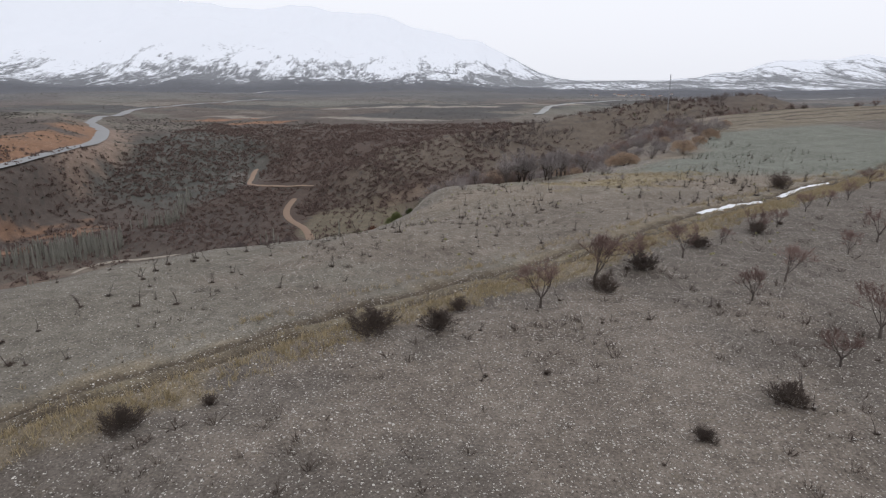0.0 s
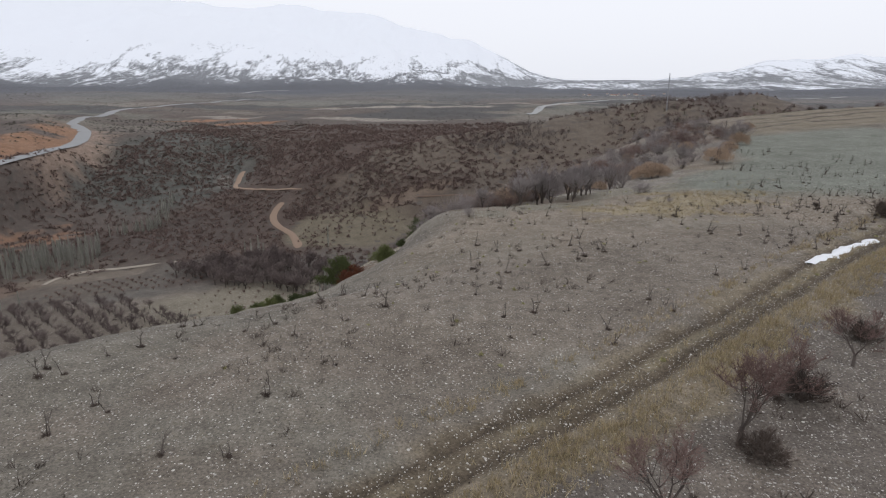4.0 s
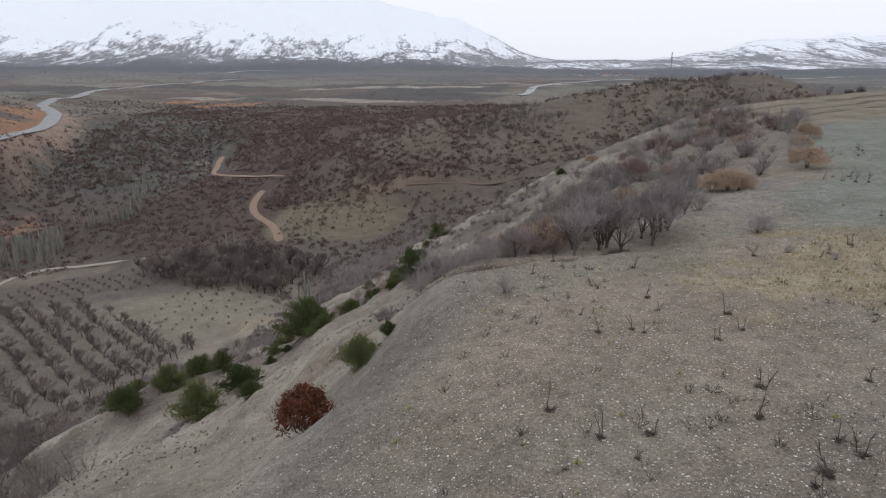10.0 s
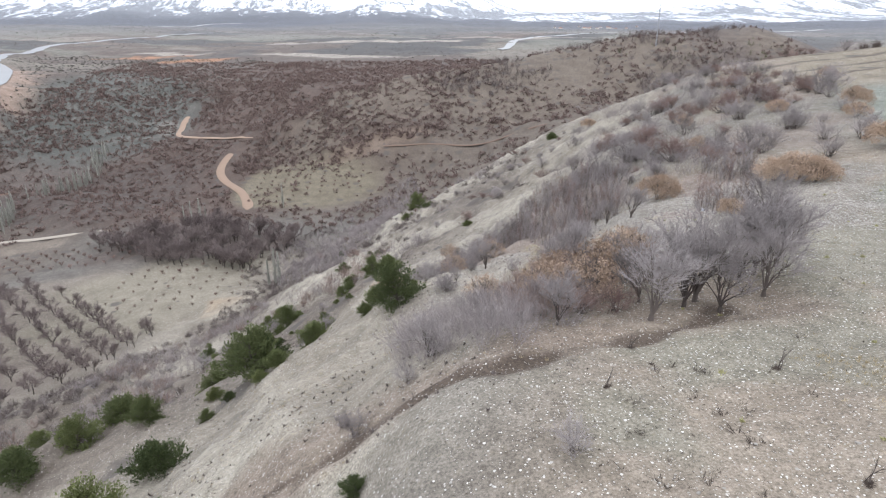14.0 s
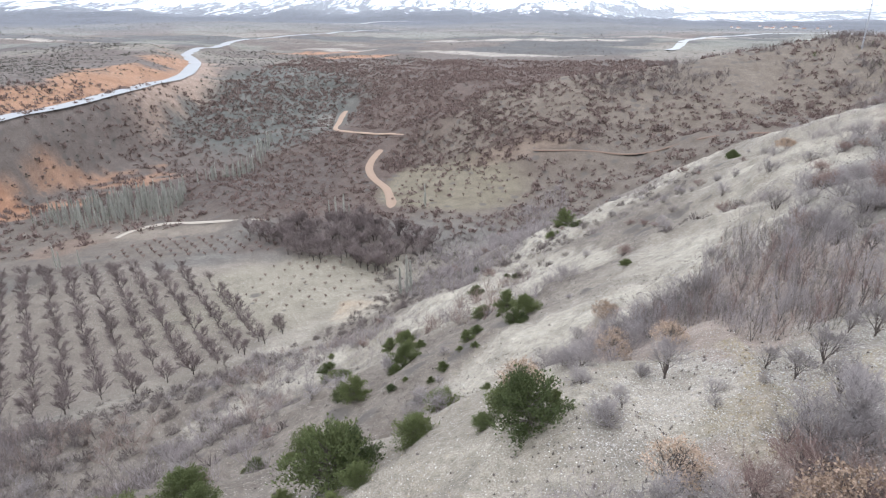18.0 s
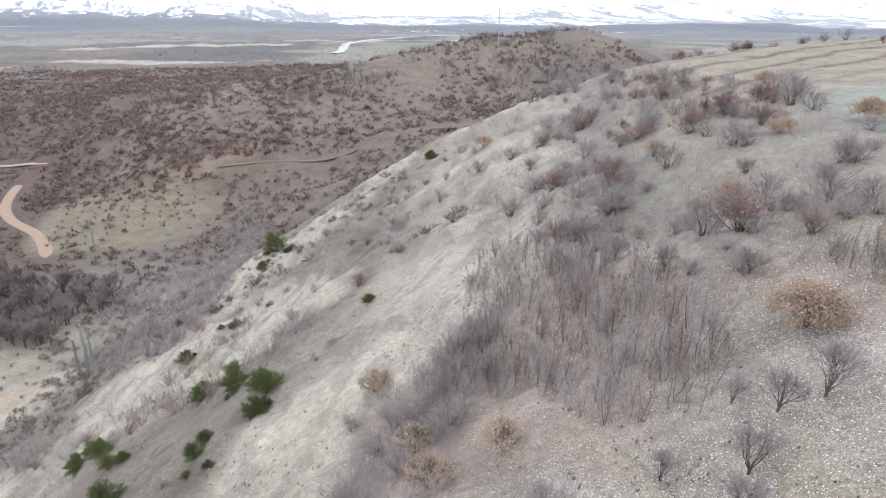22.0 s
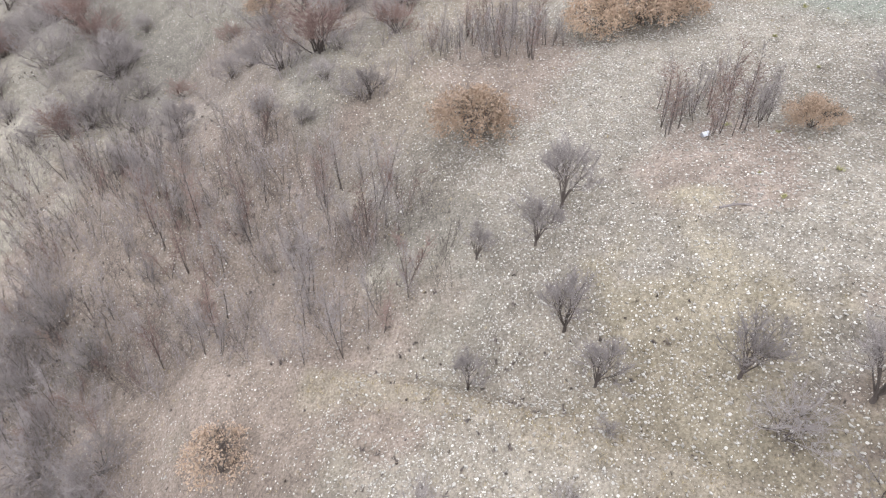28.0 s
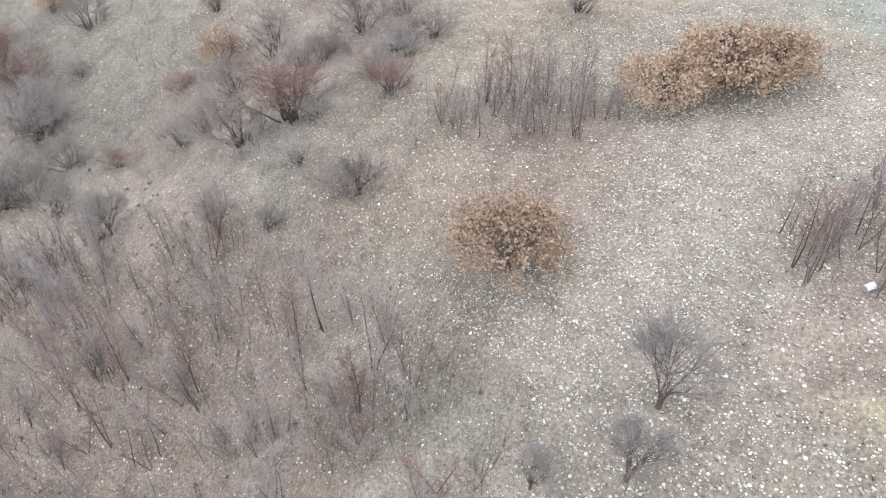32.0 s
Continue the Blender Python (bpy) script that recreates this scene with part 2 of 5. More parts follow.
# valley floors, crests and lines of the plan: x, y, height
STREAM = [(-620, 60, -84), (-400, 300, -92), (-300, 400, -97), (-250, 490, -102), (-215, 600, -88), (-190, 690, -66)]
ORCHARD_FLAT = [(-260, 180, -90), (-165, 255, -88), (-95, 330, -88), (-75, 420, -93)]
SIDE_GULLY = [(-235, 500, -101), (-110, 430, -95), (-30, 440, -86), (60, 430, -64), (170, 430, -38), (280, 450, -18)]
SPUR = [(300, 620, -2), (190, 600, -12), (118, 585, -23), (60, 578, -31), (5, 567, -38), (-38, 556, -45), (-68, 533, -60), (-88, 505, -88)]
LOW_GROUND = [(-150, 270, -88), (-215, 330, -95), (-275, 400, -99)]
ROAD_LINE = [(-420, 200, -62), (-350, 330, -55), (-337, 412, -53), (-342, 557, -51), (-362, 650, -51), (-400, 735, -51), (-432, 790, -49), (-470, 840, -45), (-486, 890, -42), (-490, 960, -41), (-536, 1115, -41), (-506, 1347, -41), (-430, 1600, -39)]
SCARP = [(-9, 87.5, 0), (-5.4, 86.8, 0), (-2.2, 86, 0), (1.1, 85.5, 0), (4.9, 87, 0), (8.2, 87.5, 0), (10.5, 89, 0), (13, 90.5, 0)]
LEDGE = [(11.9, 127, 0), (11.7, 122.5, 0), (11, 119.5, 0), (10.2, 115.7, 0), (9.2, 112.8, 0), (8.4, 111, 0), (7.7, 109.5, 0), (8, 107.7, 0)]
TRACK = [(-60, -23, 0), (-17.6, 20.0, 0), (-13.0, 24.3, 0), (-7.8, 29.2, 0), (-4.1, 32.8, 0), (0.4, 36.6, 0), (8.6, 42.9, 0), (15.2, 48.5, 0), (19.6, 52.5, 0), (25, 57.4, 0), (30, 61.5, 0), (44, 73.2, 0), (65, 91, 0), (110, 130, 0)]
TRACK_X, TRACK_Y = [p[0] for p in TRACK], [p[1] for p in TRACK]


# low swells and hollows along the brink: x, y, reach, height
SWELLS = [(-8, 63, 8, -1.9), (0, 88.5, 7, 1.87), (-8, 87, 7, 1.7), (10, 91, 7, 0.52), (18, 119, 7, -1.08), (12, 114, 6, -0.2), (23, 143, 8, 1.54), (35, 149, 9, -1.52), (-46, 121, 20, 5.05), (24, 111, 9, -0.48), (30, 125, 8, -0.55), (-7, 73.5, 6, -1.3), (-19, 84, 10, -1.5), (-3, 51.5, 5, 0.5), (-12.5, 54, 5, -0.4)]


def edge_west(x, y):
    """Metres west of the plateau's edge."""
    return (-39.4 + 0.476 * y - x) * 0.903 - 9 * (1 - ramp(y, 36, 58))


def north_of(x, y):
    """Metres north of the plateau's far crest."""
    return y - (300 - 0.25 * np.clip(x, 0, 500))


def height(x, y, fine=True):
    r = np.hypot(x, y - 90)
    # the plain to the north and west, climbing to the mountains
    plain = -48 + 0.0105 * np.clip(r - 900, 0, None) + 5 * fbm(x, y, 420, 4, 3)
    plain = plain + 7 * ramp(-x, 250, 600) * ramp(y, 300, 700)
    d, z = along_soft(x, y, STREAM)
    valley = z + 0.36 * np.clip(d - 22, 0, None)
    d, z = along(x, y, ORCHARD_FLAT)
    valley = soft_min(valley, z + 0.30 * np.clip(d - 62, 0, None), 6)
    d, z = along(x, y, LOW_GROUND)
    valley = soft_min(valley, z + 0.30 * np.clip(d - 48, 0, None), 5)
    d, z = along_soft(x, y, SIDE_GULLY)
    valley = soft_min(valley, z + 0.17 * np.clip(d - 12, 0, None), 8)
    wrinkle = fbm(x, y, 90, 4, 11)
    low = soft_min(plain, valley + 9 * wrinkle * ramp(valley, -92, -70), 10)
    # the plateau that the camera crosses, and its west slope
    w = edge_west(x, y) + (3.5 * fbm(x, y, 38, 3, 21) + 1.2 * fbm(x, y, 9, 2, 22)) * ramp(y, 60, 110) * ramp(edge_west(x, y), -30, 2)
    rise = 6.5 * ramp(0.72 * x + 0.69 * y, 170, 460)
    brink = -0.25 - 0.55 * ramp(y, 46, 58) - 8.2 * ramp(y, 62, 140) + 4 * ramp(y, 170, 290)
    top = rise + (brink - rise * 0.6) * np.exp(-np.clip(-w, 0, None) / 22)
    fall = 0.62 * (np.sqrt(w * w + 14) + w) / 2
    east = top - fall * ramp(w, -40, 6)
    east = east + 3.2 * np.exp(-((y - 160) / 18) ** 2) * ramp(w, 30, 55) * (1 - ramp(w, 80, 110))
    east = east + 4.4 * np.exp(-((y - 118) / 13) ** 2) * ramp(w, 2, 22) * (1 - ramp(w, 70, 110)) - 2.3 * ramp(w, 0, 7) * (1 - ramp(w, 10, 26)) * (1 - ramp(y, 82, 100)) * ramp(y, 58, 68)
    for cx, cy, reach, rise_m in SWELLS:
        east = east + rise_m * np.exp(-((x - cx) ** 2 + (y - cy) ** 2) / reach ** 2)
    # the plateau's north end drops behind its crest
    crest = np.interp(x, [0, 20, 40, 60, 86, 136, 199, 300], [-61, -49, -36, -26, -15.5, -4, 5, 10])
    north = north_of(x, y)
    east = soft_min(east, crest + np.where(north < 0, -0.2 * north + 0.003 * north * north, -0.45 * north), 3)
    far_edge = 26 - 0.13 * np.clip(y - 440, 0, None) - 0.10 * np.clip(y - 800, 0, None)
    east = soft_min(east, far_edge, 14)
    d, z = along_soft(x, y, SPUR)
    spur = z - 0.36 * (np.sqrt(d * d + 300) - 17) + 2.2 * wrinkle
    h = soft_max(soft_max(low, spur, 7), east, 5)
    # the cut of the main road
    d, z = along(x, y, ROAD_LINE)
    h = h + (z - h) * (1 - ramp(d, 6, 34))
    # the bank above the road
    road_x = np.interp(y, [200, 330, 412, 557, 650, 735, 790, 840, 890], [-420, -350, -337, -342, -362, -400, -432, -470, -486])
    west = ramp(road_x - x, 0, 10) * ramp(y, 330, 420) * (1 - ramp(y, 820, 900)) * (1 - ramp(d, 160, 300))
    h = h + west * (np.maximum(h, z + np.clip(0.38 * (d - 8), 0, 12)) - h)
    # mountains
    a = np.arctan2(x, y)
    crest = 545 - 60 * ramp(a, -0.5, -0.12) - 150 * ramp(a, -0.14, 0.03) - 330 * ramp(a, 0.0, 0.21)
    crest = crest + 175 * ramp(a, 0.3, 0.62) + 25 * fbm(np.degrees(a) * 1.0, r * 0, 4.0, 3, 5)
    foot = ramp(r, 2450 + 1150 * ramp(a, 0.0, 0.25), 4700)
    rough = fbm(x, y, 700, 6, 8, 0.55) - 0.8 * np.abs(fbm(x, 0.5 * y, 420, 4, 9, 0.5))
    h = h + np.clip(foot ** 1.25 * crest * (1 + 0.22 * rough * (1.25 - foot)), 0, None)
    h = h + 14 * ramp(r, 1500, 2600) * rough * (1 - foot)
    if fine:
        # hummocks, sheep paths on the slope, and the wheel ruts
        near = 1 - ramp(r, 250, 700)
        steep = ramp(w, -4, 12) * (1 - ramp(w, 110, 150))
        h = h + near * (0.22 * fbm(x, y, 7, 3, 31) + 0.07 * fbm(x, y, 1.1, 2, 33))
        h = h + near * steep * (0.16 * np.sin(1.1 * w + 3.2 * fbm(x, y, 15, 3, 67)) + 0.55 * fbm(x * 1.0, y * 0.45 + x * 0.4, 6, 3, 35) + 0.22 * np.abs(fbm(x, y, 2.2, 2, 37)))
        h = h + (1 - near) * 1.5 * fbm(x, y, 30, 3, 39) * (1 - ramp(r, 1500, 2500))
        d, _ = along(x, y, SCARP)
        h = h - 0.45 * np.exp(-((d + 0.5 * fbm(x, y, 2.5, 2, 41)) / 0.7) ** 2) - 0.5 * np.exp(-((d - 2.2) / 2.5) ** 2) * ramp(y - 0.12 * x, 86.4, 87.4)
        d, _ = along(x, y, LEDGE)
        behind = ramp(x - np.interp(y, [107.7, 109.5, 112.8, 115.7, 119.5, 122.5, 127], [8, 7.7, 9.2, 10.2, 11, 11.7, 11.9]), -0.1, 0.5)
        h = h - 0.38 * np.exp(-((d - 0.6) / 1.1) ** 2) * behind + 0.16 * np.exp(-(d / 1.2) ** 2) * (1 - behind)
        d, _ = along(x, y, TRACK)
        h = h - 0.13 * np.exp(-((d - 0.75) / 0.3) ** 2) - 0.12 * (1 - ramp(d, 1.1, 1.7)) + 0.16 * np.exp(-((d - 2.2) / 0.6) ** 2) * ramp(x - np.interp(y, TRACK_Y, TRACK_X), 0, 1)
    return h


def axis(lo, hi, step, low_end, low_growth, high_end, high_growth):
    mid = list(np.arange(lo, hi + step, step))
    s, v, left = step, mid[0], []
    while v > low_end:
        s *= 1 + low_growth
        v -= s
        left.append(v)
    s, v, right = step, mid[-1], []
    while v < high_end:
        s *= 1 + high_growth
        v += s
        right.append(v)
    return np.array(left[::-1] + mid + right)


XS = axis(-38, 58, 0.48, -4300, 0.0165, 4300, 0.022)
YS = axis(2, 170, 0.48, -700, 0.06, 4880, 0.0150)
GX, GY = np.meshgrid(XS, YS)
GZ = height(GX, GY)


def ground_z(x, y):
    """The sheet's height at a place."""
    i = int(np.clip(np.searchsorted(XS, x) - 1, 0, len(XS) - 2))
    j = int(np.clip(np.searchsorted(YS, y) - 1, 0, len(YS) - 2))
    u, v = (x - XS[i]) / (XS[i + 1] - XS[i]), (y - YS[j]) / (YS[j + 1] - YS[j])
    u, v = min(max(u, 0), 1), min(max(v, 0), 1)
    return float(GZ[j, i] * (1 - u) * (1 - v) + GZ[j, i + 1] * u * (1 - v) + GZ[j + 1, i] * (1 - u) * v + GZ[j + 1, i + 1] * u * v)


def blob(x, y, cx, cy, rx, ry, turn=0.0, rag=0.35, seed=50):
    """A ragged patch: 1 inside, 0 outside."""
    c, s = math.cos(turn), math.sin(turn)
    u, v = ((x - cx) * c + (y - cy) * s) / rx, (-(x - cx) * s + (y - cy) * c) / ry
    far = math.hypot(cx, cy - 90) > 250
    return 1 - ramp(np.hypot(u, v) + rag * fbm(x, y, (1.0 if far else 0.5) * max(min(rx, ry), 14 if far else 0), 1 if far else 3, seed), 0.8, 1.15)


def hazed_land_cover(x, y, z):
    """Base colour with distance haze painted in, and the share of pebbles, scrub and snow."""
    col = np.empty((*x.shape, 3))
    col[:] = (0.17, 0.153, 0.138)
    stony, scrub, snow = np.zeros(x.shape), np.zeros(x.shape), np.zeros(x.shape)
    r, w = np.hypot(x, y - 90), edge_west(x, y)

    def lay(share, colour, pebbles=None, bushes=None):
        nonlocal stony, scrub
        col[:] = col + (np.array(colour) - col) * share[..., None]
        if pebbles is not None:
            stony = stony + (pebbles - stony) * share
        if bushes is not None:
            scrub = scrub + (bushes - scrub) * share

    drift = fbm(x, y, 160, 4, 60)
    lay(ramp(r, 300, 500), (0.155, 0.122, 0.108), 0.0, 0.5)
    lay(ramp(drift, 0.15, 0.5) * ramp(r, 700, 900), (0.23, 0.20, 0.17), 0.0, 0.35)
    lay(ramp(fbm(x, 1.6 * y, 210, 4, 61), 0.0, 0.3) * ramp(r, 820, 1000), (0.10, 0.10, 0.105), 0.0, 0.8)
    lay(0.8 * ramp(fbm(x, 2 * y, 240, 3, 90), 0.25, 0.5) * ramp(r, 850, 1050), (0.2, 0.195, 0.165), 0.0, 0.1)
    # distance haze painted as a blue-grey tint over far plain and mountain slopes
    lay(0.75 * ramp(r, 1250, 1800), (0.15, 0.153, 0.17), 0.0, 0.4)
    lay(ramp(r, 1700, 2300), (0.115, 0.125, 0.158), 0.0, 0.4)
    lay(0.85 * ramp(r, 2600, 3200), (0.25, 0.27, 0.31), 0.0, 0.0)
    # the slope with reddish scrub, and the dark hill across the stream
    lay(blob(x, y, -40, 690, 210, 160, 0.2), (0.135, 0.092, 0.076), 0.0, 0.5)
    lay(blob(x, y, -130, 470, 130, 100, 0.2), (0.125, 0.086, 0.070), 0.0, 0.4)
    lay(blob(x, y, -210, 420, 70, 110, -0.4), (0.105, 0.075, 0.064), 0.0, 0.6)
    lay(blob(x, y, -285, 640, 105, 110, 0.3), (0.125, 0.128, 0.118), 0.0, 0.3)
    strata = ramp(np.sin(0.9 * z + 1.2 * fbm(x, y, 50, 2, 62)), 0.3, 0.9)
    lay(0.5 * strata * blob(x, y, -270, 660, 120, 110, 0.3), (0.2, 0.185, 0.165), 0.0, 0.1)
    lay(blob(x, y, 90, 560, 190, 80, 0.15), (0.19, 0.15, 0.118), 0.0, 0.3)
    dg, _ = along(x, y, SIDE_GULLY)
    lay(0.85 * (1 - ramp(dg + 14 * fbm(x, y, 60, 2, 66), 40, 80)) * ramp(north_of(x, y), 20, 50) * ramp(x, -100, -40), (0.165, 0.128, 0.10), 0.0, 0.3)
    # bare red cuts beside the road, and pale spoil below it
    d, _ = along(x, y, ROAD_LINE)
    road_x = np.interp(y, [330, 412, 557, 650, 735, 790, 840, 890], [-350, -337, -342, -362, -400, -432, -470, -486])
    above = ramp(road_x - x, -2, 6)
    window = ramp(y, 340, 420) * (1 - ramp(y, 780, 860))
    rag = 16 * fbm(x, y, 40, 3, 64)
    lay(window * above * (1 - ramp(d + 1.6 * rag, 20, 44)), (0.37, 0.19, 0.10), 0.1, 0.0)
    lay(ramp(y, 490, 560) * (1 - ramp(y, 780, 830)) * (1 - above) * (1 - ramp(d + rag, 16, 34)), (0.36, 0.25, 0.19), 0.1, 0.05)
    for cx, cy, rx, ry in ((-300, 380, 34, 9), (-318, 345, 40, 8), (-270, 930, 40, 18), (-350, 960, 55, 14)):
        lay(blob(x, y, cx, cy, rx, ry, 0.5, 0.5), (0.38, 0.185, 0.095), 0.0, 0.0)
    for step in (0, 14, 26):
        dl, _ = along(x, y, [(-330 + step, 345 - 0.5 * step, 0), (-316 + step, 379 - 0.5 * step, 0), (-308 + step, 435 - 0.5 * step, 0), (-287 + step, 490 - 0.5 * step, 0)])
        lay(0.85 * (1 - ramp(dl + 5 * fbm(x, y, 14, 2, 65), 1.5, 4.5)), (0.37, 0.195, 0.11), 0.0, 0.0)
    for cx, cy, rx, ry in ((-100, 1000, 130, 26), (-40, 1250, 190, 30), (260, 1320, 200, 24), (-330, 1010, 60, 16), (-830, 980, 60, 26)):
        lay(blob(x, y, cx, cy, rx, ry, -0.15, 0.3), (0.34, 0.30, 0.26), 0.0, 0.1)
    lay(0.8 * blob(x, y, -203, 612, 9, 16, 0.3, 0.05), (0.30, 0.275, 0.25), 0.0, 0.0)
    lay(0.85 * blob(x, y, -215, 335, 70, 62, 0.6, 0.3), (0.165, 0.132, 0.108), 0.0, 0.4)
    # the valley: orchard soil, old orchard, meadow and small fields
    lay(blob(x, y, -150, 235, 110, 62, 0.7, 0.2), (0.245, 0.203, 0.168), 0.15, 0.0)
    lay(blob(x, y, -88, 285, 52, 36, 0.6, 0.2), (0.285, 0.25, 0.19), 0.1, 0.05)
    lay(blob(x, y, -100, 335, 46, 24, 0.1, 0.3), (0.15, 0.115, 0.10), 0.0, 0.5)
    lay(blob(x, y, -62, 445, 42, 44, 0.2, 0.2), (0.205, 0.17, 0.115), 0.0, 0.1)
    lay(0.7 * blob(x, y, -20, 482, 40, 10, 0.1, 0.1), (0.24, 0.17, 0.125), 0.0, 0.0)
    lay(blob(x, y, -225, 322, 20, 13, 1.0, 0.3), (0.21, 0.145, 0.11), 0.0, 0.0)
    lay(0.7 * blob(x, y, -195, 345, 30, 12, 0.3, 0.3), (0.26, 0.21, 0.165), 0.0, 0.0)
    lay(blob(x, y, -55, 255, 14, 26, 0.5, 0.4), (0.37, 0.26, 0.155), 0.1, 0.1)
    # the west slope: pale marl, with scrubby foot
    slope = ramp(w + 4 * fbm(x, y, 14, 3, 70), -3, 9) * ramp(y, 20, 60) * (1 - ramp(w, 125, 160)) * (1 - ramp(north_of(x, y), 15, 60))
    lay(slope, (0.385, 0.342, 0.272), 0.4, 0.0)
    lay(0.8 * slope * ramp(fbm(x, y, 26, 4, 71), 0.05, 0.5), (0.29, 0.25, 0.195), 0.2, 0.0)
    lay(0.6 * slope * ramp(np.sin(1.1 * w + 3.2 * fbm(x, y, 15, 3, 67)) + fbm(x, y, 5, 2, 68), 0.5, 1.2), (0.235, 0.205, 0.165), 0.3, 0.0)
    lay(slope * ramp(w + 8 * fbm(x, y, 20, 3, 73), 18, 46) * ramp(fbm(x, y, 30, 4, 72) + 0.5, 0.0, 0.5), (0.19, 0.155, 0.126), 0.2, 0.2)
    # the plateau: turf field, stony fallow, straw, wheat and stubble
    flat = (1 - ramp(w, -6, 2)) * (1 - ramp(r, 420, 560)) * (1 - ramp(north_of(x, y), 5, 40))
    lay(flat, (0.243, 0.218, 0.18), 0.36, 0.0)
    dt, _ = along(x, y, TRACK)
    right = ramp((x - np.interp(y, TRACK_Y, TRACK_X)), 0, 2)
    lay(0.8 * flat * blob(x, y, 10, 54, 26, 11, 0.6, 0.4), (0.25, 0.205, 0.165), 0.5, 0.0)
    lay(0.85 * flat * ramp(y - 0.1 * x + 6 * fbm(x, y, 16, 3, 86), 62, 78) * (1 - ramp(y, 125, 140)), (0.305, 0.245, 0.185), 0.55, 0.0)
    lay(flat * right, (0.195, 0.165, 0.142), 0.5, 0.0)
    lay(0.8 * flat * right * blob(x, y, 6, 26, 12, 9, 0.6, 0.5), (0.255, 0.21, 0.175), 0.7, 0.0)
    lay(0.85 * flat * blob(x, y, 25, 83, 12, 7, 0.55, 0.5), (0.375, 0.31, 0.19), 0.15, 0.0)
    lay(flat * blob(x, y, 20, 100, 20, 10, 0.9, 0.5), (0.26, 0.235, 0.18), 0.5, 0.0)
    stones = blob(x, y, 24, 112, 16, 13, 0.4, 0.5) + blob(x, y, 16, 114, 9, 7, 0, 0.4)
    lay(np.clip(stones, 0, 1), (0.265, 0.23, 0.19), 0.9, 0.0)
    wheat = ramp(-w + 5 * fbm(x, y, 20, 2, 74), 22, 27) * ramp(y + 0.3 * x, 92, 104) * (1 - ramp(y - 0.2 * x, 150, 165)) * (1 - right)
    lay(flat * wheat, (0.225, 0.245, 0.205), 0.4, 0.0)
    lay(flat * ramp(y - 0.25 * x, 148, 162) * ramp(-w, 4, 12), (0.27, 0.225, 0.16), 0.15, 0.1)
    furrow = ramp(np.sin((y - 0.25 * x) * 0.55 + 1.5 * fbm(x, y, 30, 2, 76)), 0.55, 0.95)
    lay(flat * furrow * ramp(y - 0.25 * x, 155, 170) * ramp(-w, 8, 20), (0.15, 0.115, 0.085), 0.1, 0.0)
    # leaf litter under the thickets, and the bare spur
    litter = blob(x, y, 17, 139, 9, 19, -0.45, 0.35) + blob(x, y, 5, 140, 6, 12, -0.4, 0.3) + blob(x, y, 30, 125, 5, 4, 0, 0.3) + blob(x, y, 21.5, 113, 3.5, 3.5, 0, 0.3)
    litter = litter + blob(x, y, 9.6, 103.5, 5, 8, 0, 0.4) + 0.7 * ramp(fbm(x, y, 12, 3, 85), 0.0, 0.45) * ramp(-w, -9, -2) * (1 - ramp(-w, 24, 30)) * ramp(y, 126, 134) * (1 - ramp(y, 230, 280))
    lay(0.8 * np.clip(litter, 0, 1), (0.285, 0.215, 0.18), 0.35, 0.0)
    lay(blob(x, y, 8, 118, 7, 5, 0.5, 0.5), (0.33, 0.285, 0.23), 0.9, 0.0)
    lay(blob(x, y, 12.5, 113, 6, 3.5, 0.3, 0.5), (0.32, 0.27, 0.19), 0.6, 0.0)
    dl, _ = along(x, y, LEDGE)
    east_of = ramp(x - np.interp(y, [107.7, 109.5, 112.8, 115.7, 119.5, 122.5, 127], [8, 7.7, 9.2, 10.2, 11, 11.7, 11.9]), -0.1, 0.4)
    lay(0.8 * (1 - east_of) * (1 - ramp(dl + 0.7 * fbm(x, y, 2.5, 2, 92), 0.5, 1.5)), (0.34, 0.285, 0.21), 0.1, 0.0)
    lay(0.55 * east_of * (1 - ramp(dl + 0.3 * fbm(x, y, 1.5, 2, 93), 0.1, 0.6)), (0.15, 0.11, 0.08), 0.3, 0.0)
    # the cart track and its verges of straw
    verge = 1.1 + 2.0 * right * (1 - ramp(fbm(x, y, 7, 2, 88), 0.1, 0.6))
    lay(0.75 * flat * (1 - ramp(dt + 0.9 * fbm(x, y, 3, 3, 78), verge, verge + 0.9)), (0.30, 0.24, 0.155), 0.15, 0.0)
    lay(0.85 * flat * (1 - ramp(dt + 0.35 * fbm(x, y, 2, 3, 79), 1.0, 1.45)), (0.165, 0.128, 0.082), 0.6, 0.0)
    lay(0.85 * flat * np.exp(-((dt - 0.75 + 0.15 * fbm(x, y, 4, 2, 87)) / 0.26) ** 2), (0.085, 0.06, 0.04), 0.6, 0.0)
    lay(0.7 * flat * np.exp(-(dt / 0.3) ** 2) * ramp(fbm(x, y, 3, 2, 89), -0.2, 0.3), (0.32, 0.27, 0.17), 0.1, 0.0)
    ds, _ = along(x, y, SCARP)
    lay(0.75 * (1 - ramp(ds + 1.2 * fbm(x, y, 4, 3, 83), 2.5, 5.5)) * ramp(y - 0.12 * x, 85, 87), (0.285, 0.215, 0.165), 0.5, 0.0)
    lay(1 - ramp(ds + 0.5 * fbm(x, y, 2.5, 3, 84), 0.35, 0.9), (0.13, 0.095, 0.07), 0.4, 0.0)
    # snow on the mountains
    level = z + 40 * fbm(x, y, 500, 5, 80) + 20 * fbm(x, y, 90, 3, 81)
    snow = (0.64 * ramp(level, -110, 60) + 0.62 * ramp(level, 50, 270)) * ramp(r, 2500, 3000)
    # all colours muted; far ground lifted with distance, haze put into the colour
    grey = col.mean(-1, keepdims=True)
